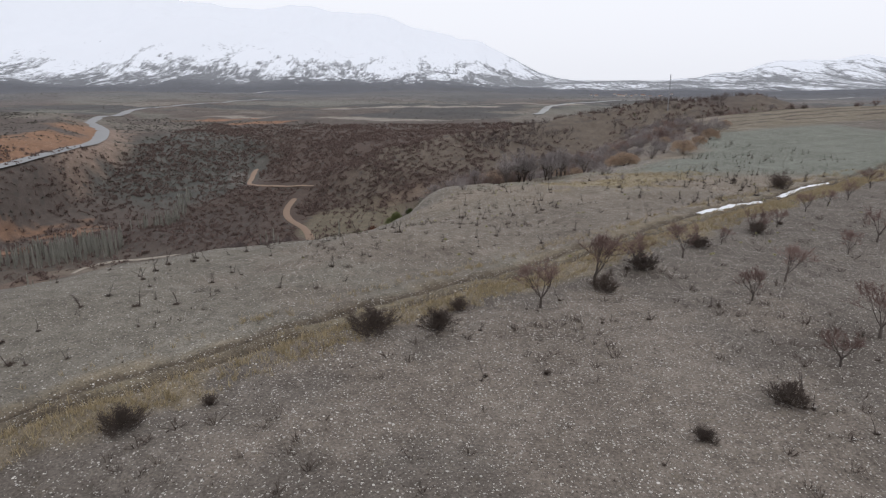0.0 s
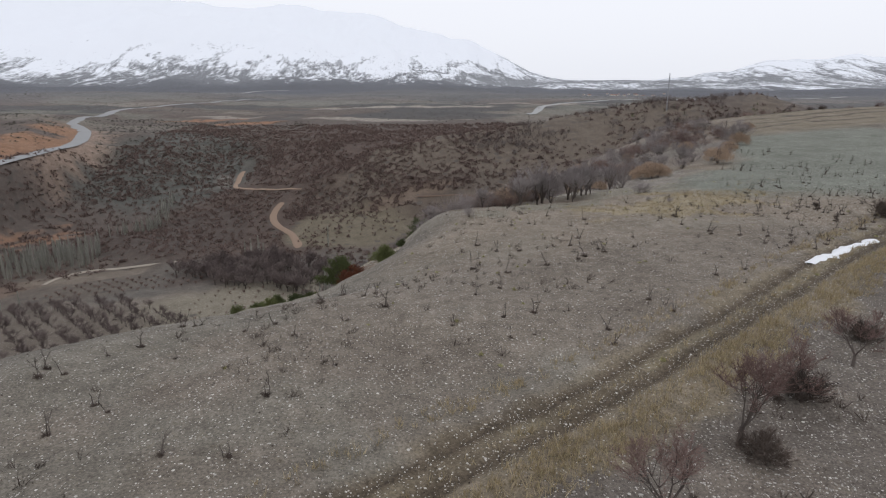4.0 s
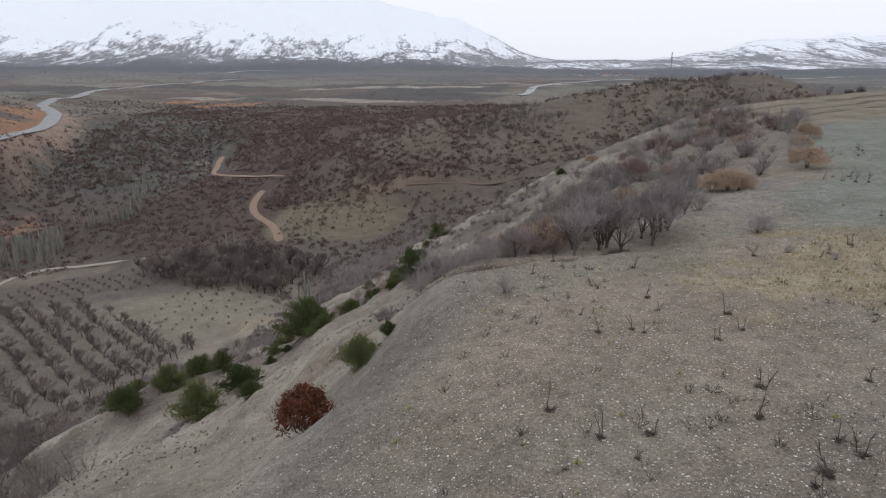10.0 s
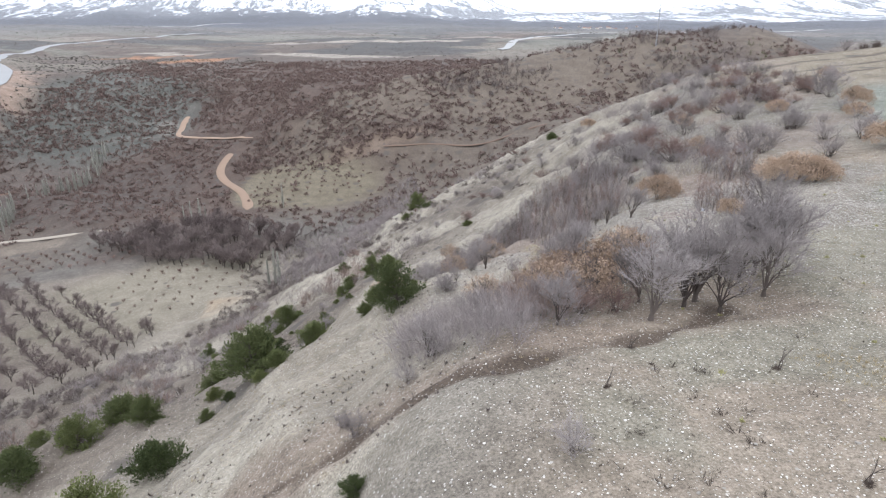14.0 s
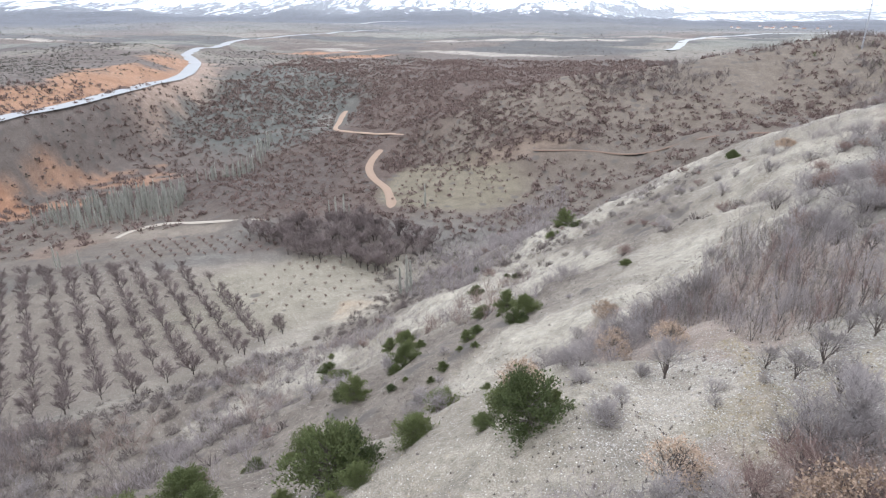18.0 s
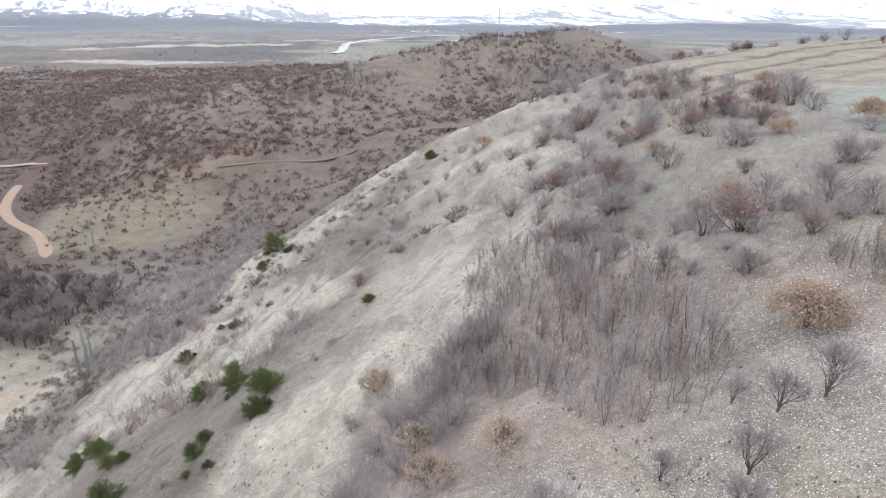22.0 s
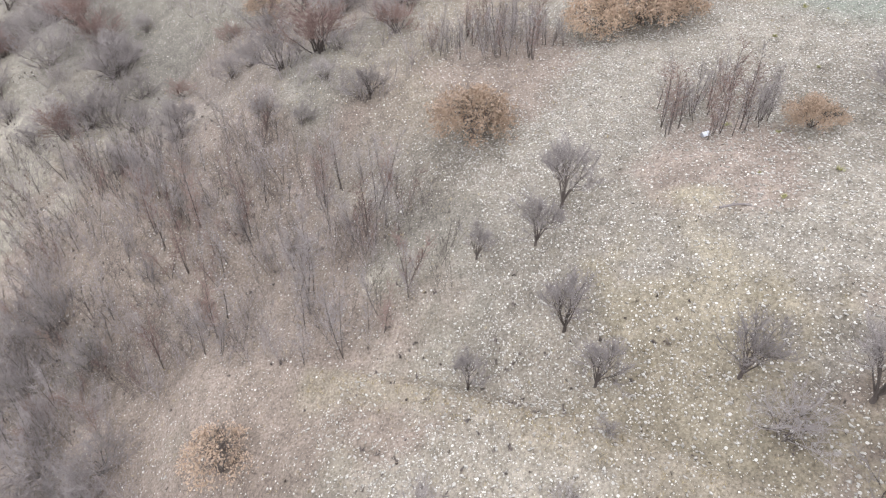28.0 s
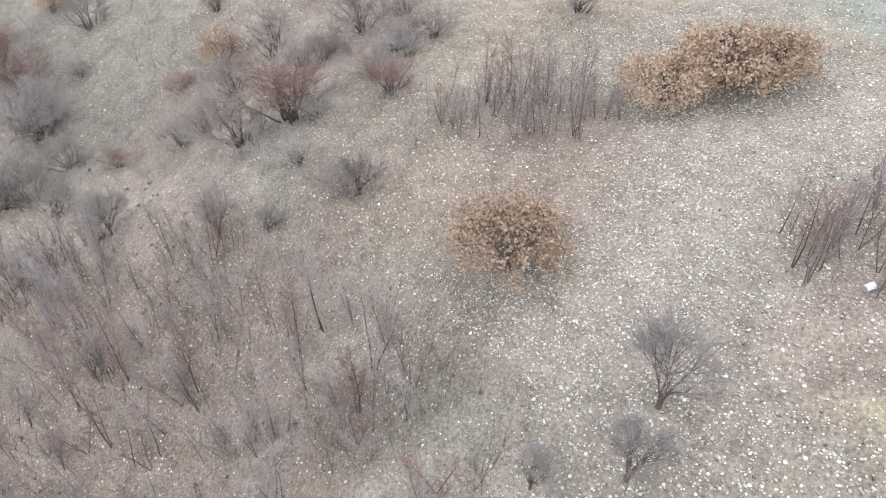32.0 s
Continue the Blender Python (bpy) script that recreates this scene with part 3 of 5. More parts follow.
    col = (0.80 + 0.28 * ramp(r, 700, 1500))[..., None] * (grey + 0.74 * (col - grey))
    return col, np.stack([stony, scrub, snow], -1)


def sheet(name, verts, quads, material, label, category="ground"):
    me = bpy.data.meshes.new(name)
    me.vertices.add(len(verts))
    me.vertices.foreach_set("co", np.asarray(verts, np.float32).ravel())
    me.loops.add(quads.size)
    me.loops.foreach_set("vertex_index", np.ascontiguousarray(quads, np.int32).ravel())
    me.polygons.add(len(quads))
    me.polygons.foreach_set("loop_start", np.arange(0, quads.size, 4, dtype=np.int32))
    me.polygons.foreach_set("use_smooth", np.ones(len(quads), bool))
    me.update(calc_edges=True)
    me.materials.append(material)
    return tagged(new(name, me), label, category, kind="structure")


ny, nx = GX.shape
idx = np.arange(nx * ny).reshape(ny, nx)
quads = np.stack([idx[:-1, :-1], idx[:-1, 1:], idx[1:, 1:], idx[1:, :-1]], -1).reshape(-1, 4)
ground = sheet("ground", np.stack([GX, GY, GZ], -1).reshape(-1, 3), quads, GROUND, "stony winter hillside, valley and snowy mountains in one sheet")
for key, values in zip(("cover", "mask"), hazed_land_cover(GX, GY, GZ)):
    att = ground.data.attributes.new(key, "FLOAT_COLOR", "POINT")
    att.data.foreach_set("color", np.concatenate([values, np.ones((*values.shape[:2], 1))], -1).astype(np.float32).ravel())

# ---- builders ----


class Shape:
    """Vertices and faces of one mesh."""

    def __init__(self):
        self.v, self.f = [], []

    def tube(self, a, b, ra, rb, sides=3):
        a, b = Vector(a), Vector(b)
        d = (b - a).normalized()
        s = d.orthogonal().normalized()
        t = d.cross(s)
        k = len(self.v)
        for p, r in ((a, ra), (b, rb)):
            for i in range(sides):
                q = 2 * math.pi * i / sides
                self.v.append(p + (s * math.cos(q) + t * math.sin(q)) * r)
        for i in range(sides):
            j = (i + 1) % sides
            self.f.append((k + i, k + j, k + sides + j, k + sides + i))

    def pipe(self, points, radii, sides=4):
        """One bent tube through the points."""
        k = len(self.v)
        s = (points[1] - points[0]).orthogonal().normalized()
        for i, (p, r) in enumerate(zip(points, radii)):
            d = (points[min(i + 1, len(points) - 1)] - points[max(i - 1, 0)]).normalized()
            s = (s - d * s.dot(d)).normalized()
            t = d.cross(s)
            for j in range(sides):
                q = 2 * math.pi * j / sides
                self.v.append(p + (s * math.cos(q) + t * math.sin(q)) * r)
        for i in range(len(points) - 1):
            for j in range(sides):
                m = (j + 1) % sides
                a = k + i * sides
                self.f.append((a + j, a + m, a + sides + m, a + sides + j))

    def twig(self, a, b, r):
        """A thin three-sided point."""
        a, b = Vector(a), Vector(b)
        s = (b - a).orthogonal().normalized()
        t = (b - a).normalized().cross(s)
        k = len(self.v)
        self.v += [a + s * r, a + (-0.5 * s + 0.87 * t) * r, a + (-0.5 * s - 0.87 * t) * r, b]
        self.f += [(k, k + 1, k + 3), (k + 1, k + 2, k + 3), (k + 2, k, k + 3)]

    def leaf(self, p, d, up, long, wide):
        p, d = Vector(p), Vector(d)
        s = d.cross(up).normalized() * wide * 0.5
        k = len(self.v)
        m = p + d * long * 0.55 + Vector(up) * long * 0.12
        self.v += [p, m + s, p + d * long, m - s]
        self.f.append((k, k + 1, k + 2, k + 3))

    def mesh(self, name, material, smooth=False):
        me = bpy.data.meshes.new(name)
        me.from_pydata([tuple(p) for p in self.v], [], self.f)
        if smooth:
            me.polygons.foreach_set("use_smooth", np.ones(len(me.polygons), bool))
        me.materials.append(material)
        return me


def thing(name, label, category, group="", kind=""):
    ob = new(name)
    ob.empty_display_size = 0.2
    return tagged(ob, label, category, group, kind)


def piece(name, me, parent, label=""):
    ob = new(name, me)
    ob.parent = parent
    return tagged(ob, label)


rng = random.Random(7)


def away(r, lean):
    """A direction at lean degrees from upright."""
    a, q = r.uniform(0, 2 * math.pi), radians(lean)
    return Vector((math.cos(a) * math.sin(q), math.sin(a) * math.sin(q), math.cos(q)))


def bend(r, d, amount):
    return (d + Vector((r.gauss(0, 1), r.gauss(0, 1), r.gauss(0, 0.8))) * amount).normalized()


def branchy(wood, twigs, r, base, d, length, radius, depth, crook, thin=1.0, tips=None, fine=0.008):
    """A limb that forks into thinner ones; the last are twigs."""
    p, steps = Vector(base), 3
    line = [p]
    for k in range(steps):
        q = p + d * length / steps
        line.append(q)
        p, d = q, bend(r, d + Vector((0, 0, 0.12)), crook)
        if depth > 0 and k > 0 or depth == 1:
            for _ in range(2 if depth > 1 else 4):
                e = bend(r, d, 0.55 * thin)
                e.z = abs(e.z) * 0.8 + 0.1
                if depth == 1:
                    end = p + e.normalized() * length * r.uniform(0.3, 0.75)
                    twigs.twig(p, end, max(radius * 0.55, fine))
                    if tips is not None:
                        tips.append(end)
                else:
                    branchy(wood, twigs, r, p, e.normalized(), length * r.uniform(0.5, 0.75), radius * 0.45, depth - 1, crook, thin, tips, fine)
    (wood if depth > 1 else twigs).pipe(line, [radius * (1 - 0.25 * k) for k in range(4)], 4 if depth > 2 else 3)
    if depth > 1:
        branchy(wood, twigs, r, p, d, length * 0.55, radius * 0.4, depth - 1, crook, thin, tips, fine)
    else:
        twigs.twig(p, p + d * length * 0.5, max(radius * 0.4, fine))


def bare_tree(seed, height_m, limbs=5, trunk=0.25, spread_deg=38, depth=3, twig=TWIG, name="bare_tree", label="leafless grey tree with forked limbs", group="bare trees", fine=0.008):
    r = random.Random(seed)
    wood, twigs = Shape(), Shape()
    top = Vector((r.uniform(-0.1, 0.1), r.uniform(-0.1, 0.1), 1)) * trunk * height_m
    wood.tube((0, 0, -0.25), top, height_m * 0.030, height_m * 0.022, 6)
    for k in range(limbs):
        d = away(r, r.uniform(0.4, 1.15) * spread_deg)
        branchy(wood, twigs, r, top * r.uniform(0.75, 1.0), d, height_m * r.uniform(0.32, 0.42), height_m * 0.013, depth, 0.16, 1.0, None, fine)
    ob = thing(name, label, "tree", group)
    piece("trunk", wood.mesh("trunk", BARK), ob)
    piece("crown", twigs.mesh("crown", twig), ob)
    return ob


def bare_shrub(seed, size, stems=18, lean=68, depth=2, twig=TWIG, name="bare_shrub", label="leafless grey-brown shrub with many thin stems", group="bare shrubs"):
    r = random.Random(seed)
    wood, twigs = Shape(), Shape()
    for k in range(stems):
        d = away(r, r.uniform(3, lean))
        a = Vector((r.gauss(0, 0.05) * size, r.gauss(0, 0.05) * size, -0.1))
        branchy(wood, twigs, r, a, d, size * r.uniform(0.26, 0.46), size * 0.0095, depth, 0.3, 1.45, None, 0.0055)
    ob = thing(name, label, "shrub", group)
    piece("trunk", wood.mesh("trunk", BARK), ob)
    piece("crown", twigs.mesh("crown", twig), ob)
    return ob


def sapling(seed, height_m, name="bare_sapling", label="slender leafless oak sapling in a thicket", group="thicket saplings", twig=TWIG):
    r = random.Random(seed)
    stems, twigs = [], Shape()
    for _ in range(r.choice((1, 2, 2, 3))):
        wood = Shape()
        stems.append(wood)
        tall = height_m * r.uniform(0.65, 1.05)
        p, d = Vector((r.gauss(0, 0.05), r.gauss(0, 0.05), -0.15)), away(r, r.uniform(2, 20))
        line = [p]
        for k in range(6):
            q = p + d * tall / 6
            line.append(q)
            if k > 0:
                for _ in range(3):
                    e = bend(r, d, 0.8)
                    e.z = abs(e.z) + 0.25
                    branchy(wood, twigs, r, p.lerp(q, r.random()), e.normalized(), tall * r.uniform(0.12, 0.25), tall * 0.0028, 1, 0.2, 1.3, None, 0.0065)
            p, d = q, bend(r, d + Vector((0, 0, 0.05)), 0.055)
        wood.pipe(line, [tall * 0.0088 * (1 - 0.14 * k) for k in range(7)], 4)
    ob = thing(name, label, "sapling", group)
    for wood in stems:
        piece("stem", wood.mesh("stem", BARK), ob)
    piece("crown", twigs.mesh("crown", twig), ob)
    return ob


def leafy_oak(seed, wide, tall, material=OAK_LEAF, clumps=120, per=44, leaf=0.15, name="oak_shrub", label="low oak shrub still holding dry brown leaves", group="oak shrubs", gaps=0.0):
    r = random.Random(seed)
    wood, leaves = Shape(), Shape()
    for k in range(9):
        d = away(r, r.uniform(5, 55))
        branchy(wood, wood, r, (r.gauss(0, 0.02) * wide, r.gauss(0, 0.02) * wide, -0.1), d, tall * 0.5, tall * 0.016, 2, 0.15)
    heads = []
    for k in range(clumps):
        a, q, h = r.uniform(0, 2 * math.pi), math.sqrt(r.random()), r.random()
        rim = math.sqrt(max(0.0, 1 - (0.85 * q) ** 2))
        heads.append(Vector((math.cos(a) * q * wide * 0.45, math.sin(a) * q * wide * 0.45, tall * (0.05 + 0.84 * rim * (0.12 + 0.88 * h ** 0.6)))))
    for c in heads:
        if r.random() < gaps:
            continue
        s = wide * r.uniform(0.035, 0.075)
        for _ in range(per):
            o = Vector((r.gauss(0, 1), r.gauss(0, 1), r.gauss(0, 0.8)))
            p = c + o * s * 0.75
            d = (o.normalized() + Vector((r.gauss(0, 0.5), r.gauss(0, 0.5), r.gauss(0, 0.5)))).normalized()
            leaves.leaf(p, d, away(r, 60), leaf * r.uniform(0.7, 1.3), leaf * 0.62)
    ob = thing(name, label, "shrub", group)
    piece("trunk", wood.mesh("trunk", BARK), ob)
    piece("crown", leaves.mesh("crown", material), ob)
    return ob


def juniper(seed, wide, tall, sprays=1700, name="juniper", label="dense dark green juniper bush on the slope", group="junipers"):
    r = random.Random(seed)
    wood, green = Shape(), Shape()
    wood.tube((0, 0, -0.4), (0, 0, tall * 0.7), 0.09, 0.03, 5)
    cone = 0.95 if tall > 0.75 * wide else 0.6
    heads = [(r.uniform(0, 6.28), r.random() ** 1.4) for _ in range(60)]
    for a, h in heads:
        reach = wide * 0.55 * (1.04 - h) ** cone * r.uniform(0.55, 1.2)
        tip = Vector((math.cos(a) * reach, math.sin(a) * reach, tall * (0.05 + 0.92 * h) + r.uniform(0.0, 0.12) * tall))
        foot = Vector((0, 0, tall * 0.6 * h))
        wood.twig(foot, tip, 0.04)
        for _ in range(sprays // 60):
            p = foot.lerp(tip, r.uniform(0.3, 1.0)) + Vector((r.gauss(0, 1), r.gauss(0, 1), r.gauss(0, 0.8))) * wide * 0.042
            d = ((tip - foot).normalized() + Vector((0, 0, 0.6)) + Vector((r.gauss(0, 0.5), r.gauss(0, 0.5), r.gauss(0, 0.4)))).normalized()
            n = r.uniform(0.08, 0.15) * (wide / 4) ** 0.5 * (1.7 if sprays < 1000 else 1.0)
            green.leaf(p, d, away(r, 70), n * 1.5, n * 0.6)
            green.leaf(p, bend(r, d, 0.5), away(r, 70), n * 1.3, n * 0.5)
    ob = thing(name, label, "juniper", group)
    piece("trunk", wood.mesh("trunk", BARK), ob)
    piece("crown", green.mesh("crown", JUNIPER), ob)
    return ob


def spot(x, y, size=1.0, turn=None, lift=0.0):
    turn = rng.uniform(0, 360) if turn is None else turn
    return pose(x, y, ground_z(x, y) + lift, 0, 0, turn) @ Matrix.Diagonal((size, size, size, 1))


def plant(masters, places, native, lo=0.0):
    """Masters in turn at (x, y, size); the first uses of them are the masters themselves."""
    for k, (x, y, s) in enumerate(places):
        ob = masters[k % len(masters)]
        m = spot(x, y, max(s, lo) / native)
        if k < len(masters):
            ob.matrix_basis = m
        else:
            copy_thing(ob, m)


# ---- the plateau: trees and bushes of the cart track ----
VERGE_TREES = [(5.5, 32.8, 3.0), (9.4, 36.5, 3.6), (17.0, 42.1, 2.7), (25.8, 49.7, 2.3), (29.0, 52.2, 2.0), (17.9, 33.7, 2.1), (21.5, 36.9, 2.1), (30.0, 44.0, 2.1), (34.5, 47.5, 3.7), (17.7, 25.1, 3.0), (21.7, 28.4, 2.9), (21.3, 45.7, 1.2), (38.8, 61.2, 1.9), (42.9, 64.5, 2.7), (51.0, 73.0, 3.9), (35.2, 58.8, 1.9), (13.2, 39.4, 2.0)]
plant([bare_tree(100 + k, 3.0, 6, 0.2, 42, 3, TWIG_RED, "almond_tree", "small leafless fruit tree with reddish twigs beside the track", "trees along the track") for k in range(5)], VERGE_TREES, 2.9)
VERGE_BUSHES = [(-3.5, 28.8, 2.8), (-0.3, 29.0, 2.3), (-9.2, 21.8, 0.8), (-11.7, 20.0, 1.0), (39.7, 72.0, 2.2), (36.7, 77.5, 1.6), (13.5, 21.7, 1.0), (9.2, 19.2, 0.7), (4.5, 24.4, 0.8), (9.9, 35.9, 1.1), (0.9, 31.9, 1.0), (12.3, 39.4, 1.0), (19.0, 44.6, 1.1), (26.5, 50.6, 1.4), (29.6, 52.9, 1.2), (13.3, 39.6, 1.3)]
plant([bare_shrub(120 + k, 1.3, 46, 72, 2, TWIG_DARK, "thorn_bush", "dense dark thorn bush on the straw verge", "thorn bushes") for k in range(3)], VERGE_BUSHES, 1.5)

# ---- the brink: thickets, oaks and junipers ----
BARE_TREES = [(10.2, 107.0, 3.6), (8.6, 105.8, 3.2), (11.4, 91.2, 4.8), (12.9, 90.6, 4.2), (15.8, 91.8, 4.3), (17.6, 95.0, 4.4), (18.6, 96.4, 4.6), (19.3, 97.2, 4.2), (24.2, 105.7, 3.6), (-1.4, 91.2, 2.6), (4.8, 93.2, 2.2), (6.5, 93.9, 2.2), (5.6, 120.5, 3.8), (2.2, 115.0, 2.0), (13.8, 117.9, 2.3), (17.2, 119.9, 2.6), (19.3, 119.3, 3.2), (9.1, 89.7, 4.4), (12.2, 93.0, 4.2), (9.6, 92.5, 4.2), (12.1, 91.6, 4.4), (15.7, 94.0, 4.6), (16.6, 94.2, 4.4), (18.1, 94.7, 4.4), (4.7, 89.9, 3.0), (10.9, 100.1, 3.4), (16.9, 122.3, 1.6), (11.8, 116.4, 2.3), (11.9, 121.0, 1.8), (12.2, 112.2, 2.6), (11.4, 109.0, 3.4), (26.9, 131.9, 2.8), (24.7, 137.8, 2.2), (25.1, 144.8, 3.0)]
plant([bare_tree(140 + k, 4.0, 9, 0.07, 27, 3, TWIG) for k in range(6)], BARE_TREES, 3.9)
OAKS = [(33.6, 120.4, 4.2), (34.6, 118.2, 5.0), (35.0, 116.4, 4.0), (24.2, 124.9, 4.8), (23.9, 110.2, 3.0), (48.4, 125.2, 5.2), (59.9, 146.0, 4.8), (66.5, 155.4, 5.2), (55.9, 158.1, 4.3), (49.1, 232.4, 4.6), (85.3, 190.2, 5.0)]
plant([leafy_oak(160 + k, 5.0, 3.0) for k in range(4)], OAKS, 5.0)
PALE_OAKS = [(5.6, 96.0, 3.6), (6.8, 95.2, 3.4), (7.8, 94.4, 3.6), (9.0, 97.0, 3.4), (3.5, 106.6, 3.2), (11.8, 99.9, 3.0), (4.6, 151.0, 3.2), (7.6, 130.2, 3.2), (3.2, 130.6, 3.3), (7.4, 100.3, 3.4), (-4.2, 124.4, 3.8), (4.3, 137.4, 3.4), (11.5, 101.0, 3.2), (12.8, 103.8, 3.0), (10.2, 98.2, 3.0), (38.5, 146.5, 3.0), (46.0, 168.0, 3.4)]
plant([leafy_oak(170 + k, 3.4, 2.6, PALE_LEAF, 100, 26, 0.13, "young_oak", "thin young oak with sparse dry tan leaves", "young oaks", 0.2) for k in range(3)], PALE_OAKS, 3.4)
plant([leafy_oak(180, 3.0, 2.7, RUST_LEAF, 150, 40, 0.14, "rust_oak", "rust-red oak bush alone on the slope's brink", "")], [(-8.9, 76.2, 3.3)], 3.0)
JUNIPERS = [(-12.0, 134.0, 4.4), (-3.2, 114.8, 5.2), (-5.0, 118.4, 3.0), (-5.6, 134.2, 1.9), (-11.8, 120.7, 3.8), (-27.1, 134.2, 3.8), (-36.0, 138.5, 3.7), (-48.7, 191.9, 5.4), (-42.1, 186.3, 3.5), (-28.4, 153.5, 4.0), (-22.4, 152.1, 2.3), (-15.3, 152.2, 4.4), (-29.9, 191.4, 4.6), (-34.3, 194.3, 3.0), (-11.9, 161.9, 3.2), (-11.5, 155.7, 3.0), (-5.3, 169.0, 4.7), (-8.7, 177.9, 3.8), (-9.7, 223.8, 3.0), (-24.5, 251.7, 3.0), (10.4, 180.9, 2.2), (2.8, 268.8, 5.6), (-1.2, 259.4, 5.6), (6.3, 256.9, 4.6), (47.6, 266.2, 4.6), (-17.1, 115.9, 5.1), (-14.1, 113.8, 3.8), (-28.3, 139.4, 3.2), (-50.9, 199.8, 4.8), (-22.9, 162.3, 4.0), (-25.1, 183.4, 3.5), (-20.0, 110.6, 3.4), (-31.7, 119.6, 4.9), (-33.9, 115.0, 3.6), (-40.4, 115.1, 4.5), (-5.5, 163.3, 4.1), (-14.0, 188.6, 4.5), (-18.3, 212.6, 2.8), (-6.1, 80.9, 4.4), (-4.5, 82.4, 2.8), (-20.6, 101.5, 4.3), (-27.2, 115.0, 2.9), (-20.7, 115.6, 2.8), (-55.4, 213.7, 4.6), (-37.8, 111.4, 4.7), (-23.2, 96.6, 4.0), (-16.6, 91.5, 3.4)]
JUNIPERS += [(x + dx, y + dy, 0.62 * size) for k, (x, y, size) in enumerate(JUNIPERS[:38]) for dx, dy in ((-2.2, 0.8), (1.5, 1.9), (-1.2, -2.0))[k % 3:k % 3 + 1] if k % 4]
JUNIPERS = [(x, y, 0.98 * size) for x, y, size in JUNIPERS]
plant([juniper(190 + k, 4.0, (1.9, 3.0, 2.0, 2.5)[k], 5400) for k in range(4)], JUNIPERS, 4.0)

SHRUBS = [(2.8, 104.3, 3.2), (4.7, 103.5, 2.8), (3.8, 105.7, 2.4), (2.1, 103.1, 2.8), (0.9, 113.9, 2.6), (10.5, 106.5, 3.8), (23.5, 90.8, 2.6), (22.7, 85.3, 1.2), (24.1, 82.5, 1.4), (2.6, 79.6, 2.2), (-1.1, 91.0, 3.0), (-4.9, 87.6, 1.8), (-2.4, 89.2, 1.6), (1.9, 93.5, 2.1), (24.7, 222.0, 3.8), (30.5, 246.9, 3.6), (23.1, 258.9, 3.4), (20.4, 208.8, 3.4), (26.0, 106.8, 3.4), (24.6, 91.9, 2.7), (-5.6, 89.3, 2.2), (0.2, 120.1, 2.4), (1.2, 112.8, 2.3), (18.6, 196.0, 3.2), (14.7, 250.0, 3.2), (28.3, 231.8, 3.6), (1.3, 174.4, 1.6), (5.7, 206.4, 3.2), (18.1, 161.1, 3.2), (32.8, 215.2, 4.0), (7.1, 114.0, 1.3), (10.0, 115.7, 1.3), (1.5, 147.8, 3.6), (1.0, 200.9, 4.0), (1.1, 169.2, 1.7), (4.4, 144.1, 3.6), (5.6, 140.6, 3.6), (-1.1, 135.4, 3.8), (2.5, 134.7, 3.1), (0.0, 130.0, 3.0), (4.2, 121.2, 2.2)]
SHRUBS_NORTH = [(30.1, 176.4, 4.0), (43.6, 161.8, 4.0), (43.1, 176.3, 4.2), (55.4, 203.6, 4.8), (31.6, 143.2, 2.6), (35.3, 143.7, 3.4), (37.0, 140.1, 3.4), (40.3, 137.8, 3.4), (42.2, 135.7, 3.2), (47.9, 134.7, 3.6), (50.7, 131.9, 3.6), (42.3, 125.4, 3.8), (27.6, 151.4, 3.5), (34.7, 177.8, 4.0), (40.7, 214.0, 4.2), (34.2, 157.7, 3.5), (47.8, 214.2, 4.4), (52.8, 166.6, 4.0), (50.0, 156.9, 3.8), (49.9, 144.9, 3.6), (45.1, 142.7, 3.4), (27.9, 156.0, 3.0), (38.6, 172.6, 4.2), (22.4, 147.6, 3.4), (25.2, 145.4, 3.1), (31.8, 145.2, 2.2), (30.9, 135.9, 2.3), (25.0, 135.4, 2.1), (27.8, 135.2, 1.8), (26.8, 132.4, 2.0), (36.3, 160.5, 2.8), (37.6, 134.5, 2.6)]
GREY = [bare_shrub(200 + k, 2.6, 18, 68, 2) for k in range(6)]
plant(GREY, SHRUBS, 2.9)


def more(masters, places, native):
    for x, y, s in places:
        copy_thing(rng.choice(masters), spot(x, y, s / native))


more(GREY, SHRUBS_NORTH, 2.2)
RED = [bare_shrub(210 + k, 2.4, 20, 70, 2, TWIG_RED, "russet_shrub", "leafless reddish-brown shrub with dense twigs", "reddish shrubs") for k in range(3)]
plant(RED, [(31.5, 150.0, 2.6), (37.0, 149.0, 2.8), (44.0, 150.5, 3.0)], 2.6)


def inside(poly, x, y):
    hit = False
    for (ax, ay), (bx, by) in zip(poly, poly[1:] + poly[:1]):
        if (ay > y) != (by > y) and x < ax + (y - ay) / (by - ay) * (bx - ax):
            hit = not hit
    return hit


# the thicket of saplings on the brink, and two smaller stands
THICKET = [(22.4, 168.5), (25.4, 163), (25.5, 148.6), (23.8, 133), (20.5, 126.2), (15.2, 122.4), (12.2, 128.2), (11.3, 134.2), (6.5, 142), (7.5, 147.6), (12.6, 150.4)]
SAPLINGS = [sapling(220 + k, 3.0, twig=TWIG_RED if k % 4 == 1 else TWIG) for k in range(8)]
used = 0
while used < 196:
    x, y = rng.uniform(5, 26), rng.uniform(122, 169)
    if inside(THICKET, x, y) and rng.random() < (1.0 if y < 152 else 0.55):
        m = spot(x, y, rng.uniform(0.7, 1.25))
        if used < len(SAPLINGS):
            SAPLINGS[used].matrix_basis = m
        else:
            copy_thing(rng.choice(SAPLINGS), m)
        used += 1
